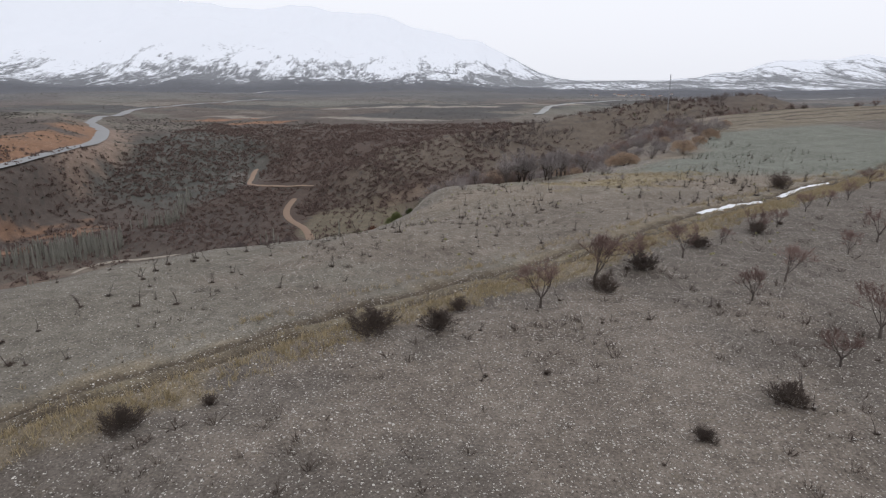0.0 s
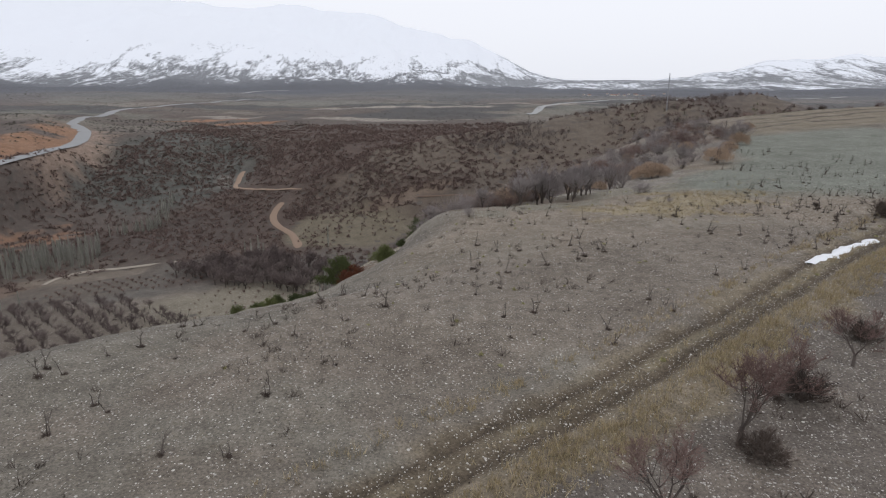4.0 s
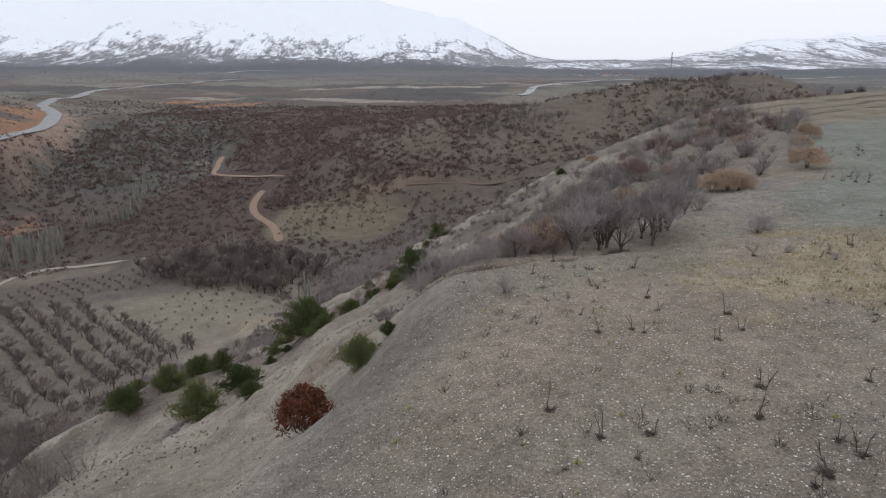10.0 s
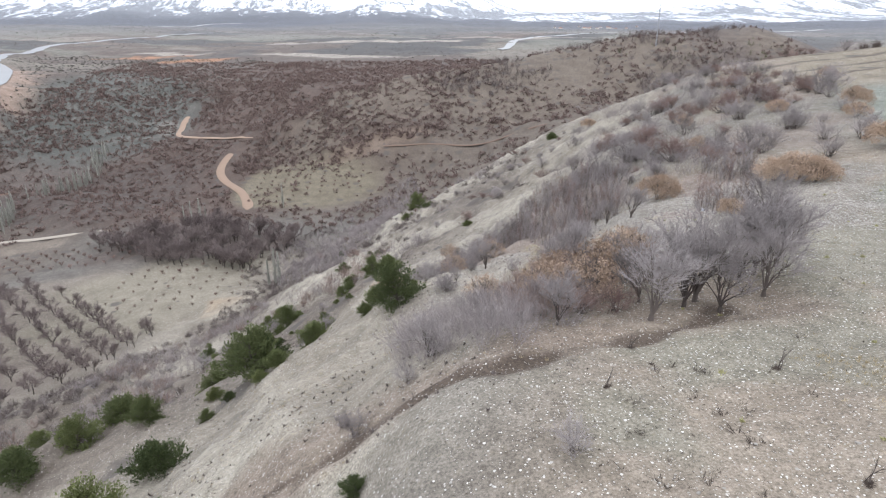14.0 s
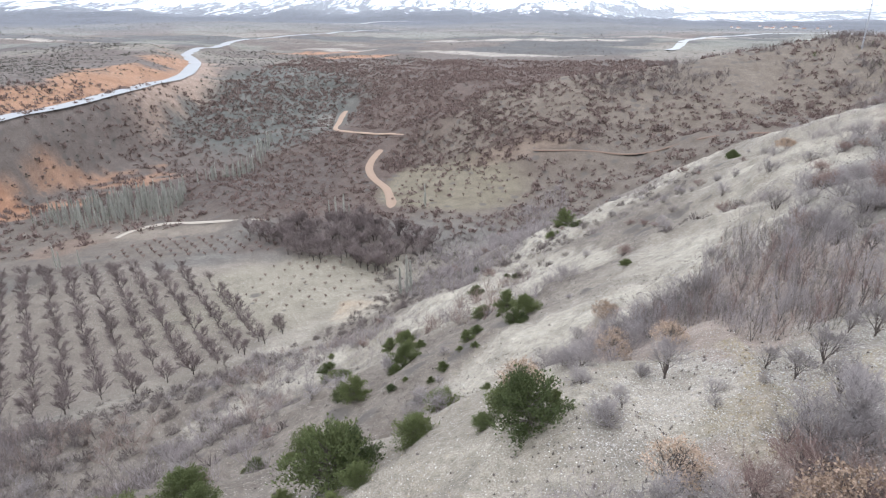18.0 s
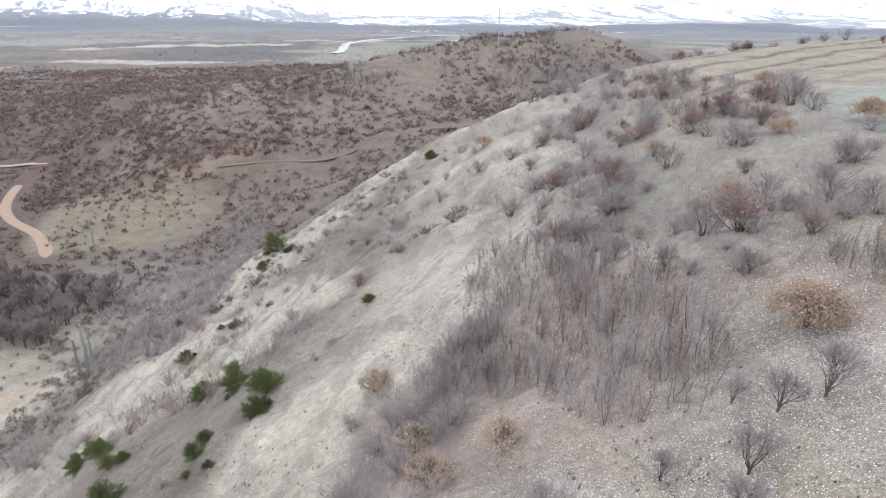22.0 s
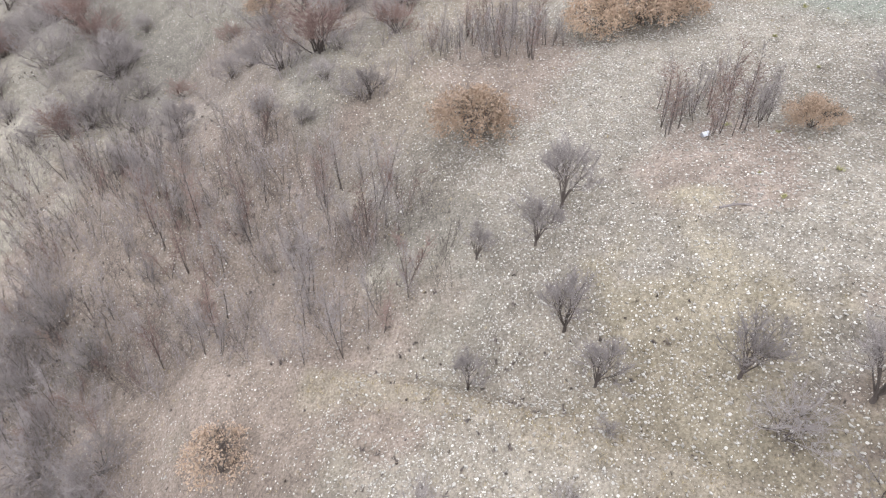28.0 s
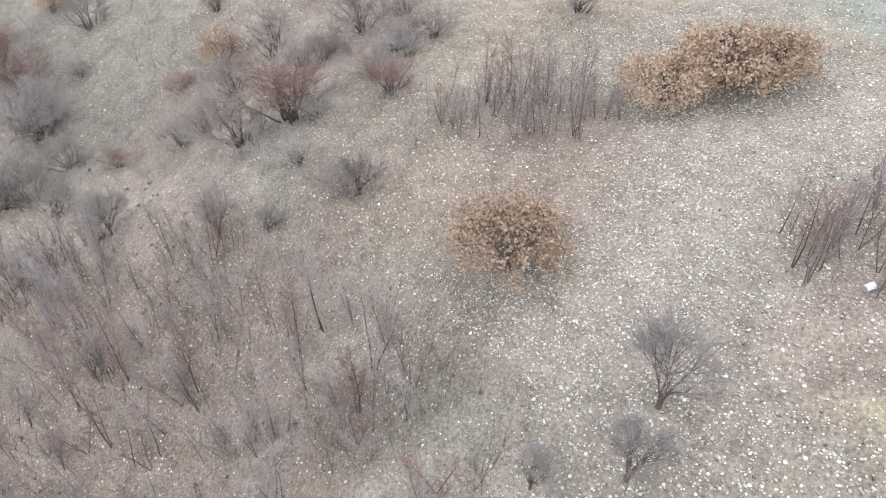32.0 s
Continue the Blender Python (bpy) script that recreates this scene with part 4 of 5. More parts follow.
for cx, cy, rx, ry, count in ((32.3, 126.6, 2.2, 4.6, 64), (25.2, 113.8, 2.2, 2.8, 40)):
    for _ in range(count):
        a, q = rng.uniform(0, 6.28), math.sqrt(rng.random())
        copy_thing(rng.choice(SAPLINGS), spot(cx + math.cos(a) * q * rx, cy + math.sin(a) * q * ry, rng.uniform(0.55, 0.95)))


DENSE = [bare_shrub(230 + k, 2.6, 17, 70, 2, TWIG, "dense_shrub", "broad dense leafless grey shrub over fallen leaves", "dense shrubs") for k in range(3)]
DENSE_AT = [(10.6, 111.1, 3.2), (8.7, 108.4, 3.4), (8.8, 106.3, 3.4), (8.6, 104.6, 3.0), (5.0, 138.7, 4.6), (7.0, 141.8, 4.8), (-1.6, 133.6, 4.0), (-0.6, 128.2, 3.4), (0.4, 126.0, 2.6), (-0.3, 121.2, 2.3), (1.3, 113.4, 2.6), (7.6, 116.6, 1.6), (10.4, 105.6, 3.0), (4.4, 121.4, 1.4), (12.8, 150.8, 4.4), (13.6, 146.8, 4.4), (10.7, 147.0, 4.6), (7.6, 137.6, 3.8), (12.4, 143.5, 4.0), (2.6, 135.4, 3.4)]
plant(DENSE, DENSE_AT, 2.9)

# the dense clump of shrubs at the brink's bend
for _ in range(26):
    x, y = rng.gauss(9.5, 4), rng.gauss(99, 4.5)
    if -9 < float(edge_west(x, y)) + 0.25 * (y - 102) < 9 and math.hypot(x - 8, y - 118) > 8 and math.hypot(x + 3, y - 76) > 12:
        more(GREY + RED, [(x, y, rng.uniform(2.0, 3.6))], 2.8)

# scrub over the belt behind the thicket and down the slope's foot
for _ in range(420):
    x, y = rng.uniform(18, 82), rng.uniform(130, 270)
    w = float(edge_west(x, y))
    if -30 < w < 10 and y > 132 and not inside(THICKET, x, y) and float(fbm(np.array(x), np.array(y), 16, 2, 93)) > rng.uniform(-0.7, 0.4):
        more(rng.choice((GREY, RED, DENSE)), [(x, y, rng.uniform(2.8, 6.0))], 2.8)
slope_bushes = 0
for _ in range(900):
    y = rng.uniform(95, 300)
    w = rng.uniform(16, 115)
    x = -39.4 + 0.476 * y - w / 0.903
    if float(fbm(np.array(x), np.array(y), 22, 3, 90)) + (w - 40) / 90 > rng.uniform(-0.25, 0.65) and slope_bushes < 90:
        slope_bushes += 1
        more(GREY + RED, [(x, y, rng.uniform(1.8, 4.6))], 2.8)

# ---- the field: young whips among dry weeds ----


def whip(seed):
    r = random.Random(seed)
    stems, crown, weeds = [], Shape(), Shape()
    for _ in range(r.choice((1, 1, 2, 2))):
        wood = Shape()
        stems.append(wood)
        p, d = Vector((r.gauss(0, 0.1), r.gauss(0, 0.1), -0.05)), away(r, r.uniform(0, 24))
        line = [p]
        for k in range(4):
            q = p + d * 0.26
            line.append(q)
            if k:
                for _ in range(3):
                    crown.twig(p.lerp(q, r.random()), q + bend(r, d, 0.45) * r.uniform(0.12, 0.42), 0.012)
            p, d = q, bend(r, d, 0.22)
        wood.pipe(line, [0.026 - 0.004 * k for k in range(5)], 4)
    for _ in range(60):
        d = away(r, r.uniform(30, 88))
        p = Vector((r.gauss(0, 0.08), r.gauss(0, 0.08), -0.02))
        weeds.twig(p, p + d * r.uniform(0.1, 0.34), 0.022)
    ob = thing("fruit_whip", "thin leafless fruit whip in dark weeds on the field", "sapling", "whips in the field")
    for wood in stems:
        piece("stem", wood.mesh("stem", BARK), ob)
    piece("crown", crown.mesh("crown", BARK), ob)
    piece("weed_tuft", weeds.mesh("weed_tuft", TWIG_DARK), ob)
    return ob


WHIPS = [whip(300 + k) for k in range(7)]
used = 0
while used < 280:
    x, y = rng.uniform(-28, 66), rng.uniform(26, 140)
    w = float(edge_west(x, y))
    side = x - float(np.interp(y, TRACK_Y, TRACK_X))
    clump = float(fbm(np.array(x), np.array(y), 9, 2, 95))
    if w < -4 and side < -2.5 and (y < 86 or w < -26) and clump > rng.uniform(-0.5, 0.5):
        m = spot(x, y, rng.uniform(0.6, 1.15))
        if used < len(WHIPS):
            WHIPS[used].matrix_basis = m
        else:
            copy_thing(rng.choice(WHIPS), m)
        used += 1
for _ in range(24):
    x, y = rng.uniform(0, 30), rng.uniform(17, 34)
    if x > y - 30:
        copy_thing(rng.choice(WHIPS), spot(x, y, rng.uniform(0.5, 0.9)))

# ---- the valley: orchard, old orchard, poplars ----
ORCHARD = [(-228, 266), (-205, 286), (-142, 292), (-84, 248), (-92, 212), (-122, 184), (-150, 178)]
FRUIT = [bare_tree(320 + k, 3.6, 7, 0.2, 46, 2, TWIG_ORCHARD, "orchard_tree", "leafless apricot tree in an orchard row", "orchard rows", 0.028) for k in range(5)]
used = 0
c, s = math.cos(radians(-46)), math.sin(radians(-46))
for row in range(-9, 12):
    for k in range(-20, 21):
        u, v = 4.9 * k + rng.gauss(0, 0.35), 7.6 * row + rng.gauss(0, 0.3)
        x, y = -150 + u * c - v * s, 238 + u * s + v * c
        if inside(ORCHARD, x, y) and rng.random() < 0.96 and used < 300:
            m = spot(x, y, rng.uniform(1.1, 1.5))
            if used < len(FRUIT):
                FRUIT[used].matrix_basis = m
            else:
                copy_thing(rng.choice(FRUIT), m)
            used += 1
DARK = [bare_tree(330 + k, 4.2, 8, 0.2, 48, 2, TWIG_ORCHARD, "old_orchard_tree", "dark dense old fruit tree in the valley", "old orchard", 0.04) for k in range(3)]
OLD = [(-141, 340), (-95, 368), (-52, 340), (-58, 300), (-96, 306), (-138, 318)]
used = 0
while used < 130:
    x, y = rng.uniform(-140, -50), rng.uniform(298, 368)
    if inside(OLD, x, y):
        m = spot(x, y, rng.uniform(1.2, 1.7))
        if used < len(DARK):
            DARK[used].matrix_basis = m
        else:
            copy_thing(rng.choice(DARK), m)
        used += 1
YOUNG = [bare_tree(336 + k, 2.6, 12, 0.22, 52, 1, TWIG_RED, "young_fruit_tree", "small leafless fruit tree in the valley fields", "young fruit trees", 0.03) for k in range(3)]
for k, ob in enumerate(YOUNG):
    ob.matrix_basis = spot(-100 + 7 * k, 300)
for row in range(6):
    for k in range(12):
        x, y = -195 + 6.5 * k + rng.gauss(0, 0.4) + 2 * row, 302 + 5.5 * row + 1.4 * k + rng.gauss(0, 0.4)
        copy_thing(rng.choice(YOUNG), spot(x, y, rng.uniform(0.9, 1.3)))
for row in range(7):
    for k in range(8):
        x, y = -112 + 6.5 * k + rng.gauss(0, 0.6), 262 + 6.5 * row + 1.5 * k + rng.gauss(0, 0.6)
        if not inside(ORCHARD, x, y):
            copy_thing(rng.choice(YOUNG), spot(x, y, rng.uniform(0.6, 0.9)))
for row in range(7):
    for k in range(9):
        x, y = -92 + 8 * k + rng.gauss(0, 0.6), 418 + 8 * row + 1.5 * k + rng.gauss(0, 0.6)
        copy_thing(rng.choice(YOUNG), spot(x, y, rng.uniform(0.9, 1.3)))


def poplar(seed):
    r = random.Random(seed)
    wood, twigs = Shape(), Shape()
    wood.tube((0, 0, -0.4), (0, 0, 6), 0.16, 0.11, 5)
    wood.tube((0, 0, 6), (0, 0, 12), 0.11, 0.03, 4)
    for k in range(230):
        z = r.uniform(0.6, 11.3)
        d = away(r, r.uniform(8, 30))
        twigs.twig((0, 0, z), Vector((0, 0, z)) + d * r.uniform(1.4, 3.2) * (1.15 - z / 14), 0.11)
    ob = thing("poplar", "tall slim leafless poplar with pale bark", "tree", "poplars by the stream")
    piece("trunk", wood.mesh("trunk", POPLAR), ob)
    piece("crown", twigs.mesh("crown", POPLAR), ob)
    return ob


POPLARS = [poplar(340 + k) for k in range(4)]
BELT = [(-280, 350), (-236, 345), (-205, 372), (-222, 424), (-258, 400)]
used = 0
while used < 290:
    if used < 215:
        x, y = rng.uniform(-282, -204), rng.uniform(343, 426)
        if not inside(BELT, x, y):
            continue
    else:
        y = rng.uniform(436, 560)
        x = -226 + 8 * math.sin(y * 0.03) + rng.gauss(0, 3)
    m = spot(x, y, rng.uniform(0.7, 1.15))
    if used < len(POPLARS):
        POPLARS[used].matrix_basis = m
    else:
        copy_thing(rng.choice(POPLARS), m)
    used += 1
for x, y, q in ((-112, 367, 1.2), (-108, 366, 1.3), (-103, 364, 1.25), (-100, 363, 1.1), (-69, 399, 1.2), (-49, 262, 1.15), (-46, 259, 1.2), (-44, 256, 1.0), (-206, 291, 1.0), (-203, 290, 0.9), (-196, 293, 0.7)):
    copy_thing(rng.choice(POPLARS), spot(x, y, q))

# ---- far trees: dark pines on the rise, hedge bushes on the upland ----
PINES = [juniper(350 + k, 5.0, 8.0, 520, "pine_tree", "dark pine in a far upland wood", "upland pines") for k in range(2)]
used = 0
while used < 90:
    a = rng.random()
    x, y = 170 + 150 * a + rng.gauss(0, 6), 560 - 10 * a + rng.gauss(0, 14)
    m = spot(x, y, rng.uniform(0.4, 0.75))
    if used < 2:
        PINES[used].matrix_basis = m
    else:
        copy_thing(PINES[used % 2], m)
    used += 1
for _ in range(26):
    copy_thing(PINES[rng.randrange(2)], spot(rng.uniform(270, 420), rng.uniform(400, 470), rng.uniform(0.35, 0.6)))
HEDGE = [(104, 236, 4), (118, 246, 4), (136, 262, 4), (150, 262, 5), (176, 258, 4), (84, 262, 5), (92, 250, 5), (162, 280, 4), (198, 262, 4), (215, 250, 4), (125, 300, 4), (140, 320, 4)]
UPLAND = [bare_shrub(216 + k, 2.6, 14, 50, 2, (TWIG_DARK, TWIG_RED, TWIG)[k], "hedge_bush", "broad leafless hedge bush on the upland", "hedge bushes") for k in range(3)]
plant(UPLAND, HEDGE, 2.8)
for _ in range(46):
    x = rng.uniform(90, 330)
    more(UPLAND, [(x, 300 - 0.25 * x + rng.uniform(-28, 4), rng.uniform(2.4, 4.6))], 2.4)
for _ in range(90):
    x, y = rng.uniform(60, 330), rng.uniform(300, 560)
    if float(fbm(np.array(x), np.array(y), 50, 3, 97)) > rng.uniform(-0.3, 0.6):
        more(UPLAND, [(x, y, rng.uniform(2.2, 4.6))], 2.8)

# ---- far scrub, joined: bushes over the hills, past counting ----


def scrub_field(name, count, box, keep, lo, hi, seed, label, material=SCRUB, blades=13, squat=0.45, girth=0.24):
    g = np.random.default_rng(seed)
    x, y = g.uniform(box[0], box[1], count), g.uniform(box[2], box[3], count)
    ok = keep(x, y, g)
    x, y = x[ok], y[ok]
    n = len(x)
    i, j = np.clip(np.searchsorted(XS, x) - 1, 0, len(XS) - 2), np.clip(np.searchsorted(YS, y) - 1, 0, len(YS) - 2)
    u, v = (x - XS[i]) / (XS[i + 1] - XS[i]), (y - YS[j]) / (YS[j + 1] - YS[j])
    z = GZ[j, i] * (1 - u) * (1 - v) + GZ[j, i + 1] * u * (1 - v) + GZ[j + 1, i] * (1 - u) * v + GZ[j + 1, i + 1] * u * v
    s = g.uniform(lo, hi, n) * g.uniform(0.6, 1.0, n)
    foot = np.stack([x, y, z - 0.08 * s], -1)[:, None, :]
    a, t = g.uniform(0, 2 * np.pi, (n, blades)), np.arccos(g.uniform(0.0, 1.0, (n, blades)))
    out = np.stack([np.cos(a) * np.sin(t) * 0.5, np.sin(a) * np.sin(t) * 0.5, np.cos(t) * squat], -1) * s[:, None, None]
    tip = out * g.uniform(0.7, 1.12, (n, blades, 1))
    side = g.normal(0, 1, (n, blades, 3))
    side = side / np.linalg.norm(side, axis=-1, keepdims=True) * s[:, None, None] * girth
    # most twigs start inside the crown, some at the foot
    start = out * np.where(g.random((n, blades, 1)) < 0.2, 0.0, g.uniform(0.25, 0.7, (n, blades, 1))) + g.normal(0, 0.06, (n, blades, 3)) * s[:, None, None]
    mid = 0.5 * (start + tip)
    hub = foot + start
    verts = np.stack([np.broadcast_to(hub, tip.shape), foot + mid + side, foot + tip, foot + mid - side], 2).reshape(-1, 3)
    me = bpy.data.meshes.new(name)
    me.vertices.add(len(verts))
    me.vertices.foreach_set("co", verts.astype(np.float32).ravel())
    me.loops.add(len(verts))
    me.loops.foreach_set("vertex_index", np.arange(len(verts), dtype=np.int32))
    me.polygons.add(len(verts) // 4)
    me.polygons.foreach_set("loop_start", np.arange(0, len(verts), 4, dtype=np.int32))
    me.update(calc_edges=True)
    me.materials.append(material)
    return tagged(new(name, me), label, "scrub", kind="stuff")


DIRT_LINES = ([(-87, 397), (-100, 437), (-119, 466), (-125, 490), (-122, 524)], [(-112, 536), (-135, 548), (-155, 559), (-181, 578), (-192, 625), (-188, 650)], [(-14, 476), (20, 470), (60, 455), (110, 448), (160, 446)])


def off_road(x, y):
    return np.minimum.reduce([along(x, y, [(a, c, 0) for a, c in line])[0] for line in DIRT_LINES]) > 6.5


def on_hill(x, y, g):
    d1, _ = along(x, y, ROAD_LINE)
    hgt = height(x, y, False)
    rich = fbm(x, y, 70, 4, 98)
    return off_road(x, y) & (d1 > 16) & (hgt > -92) & (rich + 0.35 > g.uniform(-0.6, 0.9, x.shape)) & (edge_west(x, y) > 150)


def in_bottom(x, y, g):
    d1, _ = along(x, y, STREAM)
    d2, _ = along(x, y, SIDE_GULLY)
    fields = (blob(x, y, -62, 445, 46, 48, 0.2, 0.0) < 0.3) & (blob(x, y, -120, 270, 120, 70, 0.5, 0.0) < 0.3)
    return off_road(x, y) & ((d1 < 115) | (d2 < 85)) & (x < 240) & fields & ((edge_west(x, y) > 140) | (north_of(x, y) > 35))


def on_spur(x, y, g):
    d, _ = along(x, y, SPUR)
    return off_road(x, y) & (d < 130) & (fbm(x, y, 40, 3, 99) > g.uniform(-0.5, 0.7, x.shape))


def slope_foot(x, y, g):
    w = edge_west(x, y)
    return ((y > 185) | (w > 60)) & (w > 18) & (w < 158) & (blob(x, y, -150, 235, 105, 58, 0.7, 0.0) < 0.5) & (fbm(x, y, 28, 3, 91) + (w - 70) / 64 > g.uniform(-0.1, 0.8, x.shape))


SCRUB_RED = plain("russet_scrub", (0.098, 0.07, 0.062), (0.185, 0.135, 0.117), 0.5, 0.95, "island", 0)
SCRUB_GREY = plain("grey_scrub", (0.085, 0.07, 0.064), (0.175, 0.145, 0.132), 0.5, 0.95, "island", 0)
scrub_field("hill_scrub", 15500, (-330, 140, 470, 900), on_hill, 3.0, 8.0, 1, "russet leafless scrub over the hill across the valley", SCRUB_RED, 20, 0.55, 0.09)
scrub_field("dark_scrub", 11000, (-620, -180, 380, 950), on_hill, 1.8, 4.6, 2, "dark scattered scrub on the hill by the road", SCRUB, 12, 0.5, 0.17)
scrub_field("valley_scrub", 11000, (-420, 240, 230, 700), in_bottom, 3.0, 7.5, 3, "dense russet brush along the valley bottom", SCRUB_RED, 26, 0.58, 0.08)
scrub_field("spur_scrub", 6000, (-110, 330, 400, 700), on_spur, 3.0, 8.0, 4, "grey brush on the next spur", SCRUB_RED, 24, 0.55, 0.08)
scrub_field("slope_scrub", 7500, (-160, 90, 80, 360), slope_foot, 2.2, 5.0, 5, "grey leafless brush at the slope's foot", SCRUB_GREY, 70, 0.62, 0.024)
scrub_field("plain_scrub", 5200, (-1200, 900, 850, 1900), lambda x, y, g: fbm(x, y, 200, 4, 60) < g.uniform(-0.5, 0.5, x.shape), 2.0, 5.0, 6, "dark scrub dotted over the far plain", SCRUB, 10, 0.45, 0.2)

# ---- brush, joined: leafless thickets past counting ----


def bilinear(x, y):
    i, j = np.clip(np.searchsorted(XS, x) - 1, 0, len(XS) - 2), np.clip(np.searchsorted(YS, y) - 1, 0, len(YS) - 2)
    u, v = (x - XS[i]) / (XS[i + 1] - XS[i]), (y - YS[j]) / (YS[j + 1] - YS[j])
    return GZ[j, i] * (1 - u) * (1 - v) + GZ[j, i + 1] * u * (1 - v) + GZ[j + 1, i] * (1 - u) * v + GZ[j + 1, i + 1] * u * v


def raw_mesh(name, verts, corner, material, label, category):
    me = bpy.data.meshes.new(name)
    me.vertices.add(len(verts))
    me.vertices.foreach_set("co", verts.astype(np.float32).ravel())
    me.loops.add(corner.size)
    me.loops.foreach_set("vertex_index", corner.astype(np.int32).ravel())
    me.polygons.add(len(corner))
    me.polygons.foreach_set("loop_start", np.arange(0, corner.size, 3, dtype=np.int32))
    me.update(calc_edges=True)
    me.materials.append(material)
    return tagged(new(name, me), label, category, kind="stuff")


def brush(name, count, poly, lo, hi, seed, label, material, stems=9, twigs=8, thick=0.006, keep=None, lean=0.9):
    """Bushes of forked thin stems inside an outline."""
    g = np.random.default_rng(seed)
    ox, oy = [p[0] for p in poly], [p[1] for p in poly]
    x, y = g.uniform(min(ox), max(ox), 6 * count), g.uniform(min(oy), max(oy), 6 * count)
    ok = np.zeros(len(x), bool)
    for ax, ay, bx, by in zip(ox, oy, ox[1:] + ox[:1], oy[1:] + oy[:1]):
        ok ^= ((ay > y) != (by > y)) & (x < ax + (y - ay) / (by - ay + 1e-9) * (bx - ax))
    if keep is not None:
        ok &= keep(x, y) > g.random(len(x))
    x, y = x[ok][:count], y[ok][:count]
    n = len(x)
    size = g.uniform(lo, hi, n)[:, None, None]
    a, t = g.uniform(0, 2 * np.pi, (n, stems)), lean * g.random((n, stems)) ** 0.7
    way = np.stack([np.cos(a) * np.sin(t), np.sin(a) * np.sin(t), np.cos(t)], -1)
    foot = np.stack([x, y, bilinear(x, y) - 0.1], -1)[:, None] + g.normal(0, 0.05, (n, stems, 3)) * size * (1, 1, 0)
    tip = foot + way * size * g.uniform(0.6, 1.05, (n, stems, 1)) + g.normal(0, 0.05, (n, stems, 3)) * size
    mid = foot + (tip - foot) * 0.5 + g.normal(0, 0.045, (n, stems, 3)) * size

    def across(shape, width):
        side = g.normal(0, 1, shape)
        return side / np.linalg.norm(side, axis=-1, keepdims=True) * width
    side = across((n, stems, 3), thick * size)
    tris = [np.stack(q, 2).reshape(-1, 3, 3) for q in ((foot - side, foot + side, mid), (mid - 0.7 * side, mid + 0.7 * side, tip), (foot + side, mid + 0.7 * side, mid - 0.7 * side))]
    for _ in range(twigs):
        f = g.uniform(0.25, 1.0, (n, stems, 1))
        start = np.where(f < 0.5, foot + (mid - foot) * 2 * f, mid + (tip - mid) * (2 * f - 1))
        out = way + g.normal(0, 0.55, (n, stems, 3)) + np.array((0, 0, 0.15))
        end = start + out / np.linalg.norm(out, axis=-1, keepdims=True) * size * g.uniform(0.12, 0.36, (n, stems, 1))
        side = across((n, stems, 3), 0.6 * thick * size)
        tris.append(np.stack([start - side, start + side, end], 2).reshape(-1, 3, 3))
    v = np.concatenate(tris).reshape(-1, 3)
    return raw_mesh(name, v, np.arange(len(v)).reshape(-1, 3), material, label, "scrub")


BRUSH_GREY = plain("grey_brush", (0.165, 0.142, 0.136), (0.33, 0.29, 0.278), 0.5, 0.95, "island", 0)
BRUSH_DARK = plain("dark_brush", (0.09, 0.073, 0.068), (0.19, 0.158, 0.148), 0.5, 0.95, "island", 0)
BRUSH_RED = plain("russet_brush", (0.15, 0.11, 0.094), (0.29, 0.22, 0.19), 0.5, 0.95, "island", 0)
FOOT = [(-124, 183), (-93, 174.5), (-89, 187), (-76, 200), (-85, 226), (-67, 233), (-43, 221), (-24, 209), (-12, 218), (2, 206), (5, 193), (-5, 178), (-17, 186), (-36, 205), (-51, 200), (-50, 176), (-42.5, 155), (-38, 140), (-70, 118), (-100, 125)]
brush("foot_brush", 850, FOOT, 1.8, 4.0, 61, "tall grey leafless brush along the slope's foot", BRUSH_GREY, 10, 9, 0.011, lambda x, y: 0.15 + ramp(fbm(x, y, 13, 3, 63), -0.35, 0.2))
brush("foot_brush", 260, FOOT, 2.0, 4.0, 62, "russet leafless brush along the slope's foot", BRUSH_RED, 10, 10, 0.013, lambda x, y: ramp(fbm(x, y, 17, 3, 64), 0.0, 0.4))
brush("gully_brush", 700, [(-60, 298), (-31, 219), (-13, 240), (-2, 300), (10, 380), (4, 442), (-35, 379)], 2.4, 5.0, 65, "grey leafless brush in the side gully", BRUSH_GREY, 9, 8, 0.015, lambda x, y: ramp(fbm(x, y, 18, 3, 66), -0.4, 0.2))
brush("slope_brush", 420, [(-20, 200), (14, 195), (40, 290), (0, 290), (-60, 235), (-75, 160), (-45, 105), (-34, 100), (-30, 130)], 0.9, 2.6, 67, "scattered leafless bushes on the pale slope", BRUSH_GREY, 9, 8, 0.012, lambda x, y: ramp(fbm(x, y, 15, 3, 68), 0.0, 0.5))
brush("west_brush", 300, [(-30, 92), (-26, 76), (-30, 50), (-70, 40), (-95, 90), (-70, 118), (-46, 106)], 2.4, 4.2, 69, "dark leafless brush below the brink", BRUSH_DARK, 10, 9, 0.011, lambda x, y: ramp(fbm(x, y, 14, 3, 70) + (edge_west(x, y) - 30) / 30, -0.3, 0.3))
brush("valley_trees", 420, [(-48, 104), (-46, 128), (-62, 158), (-90, 172), (-125, 183), (-165, 150), (-120, 90), (-80, 70)], 3.6, 6.5, 80, "tall dark leafless brush in the valley below", BRUSH_DARK, 8, 12, 0.010, lambda x, y: 0.1 + ramp(fbm(x, y, 16, 3, 82), -0.4, 0.1), 0.6)
UPLAND_AT = [(60, 565), (118, 573), (174, 580), (240, 579), (295, 590), (330, 620), (220, 630), (60, 600), (0, 570), (40, 530), (100, 515), (150, 505), (200, 520), (330, 540), (300, 570), (170, 560)]
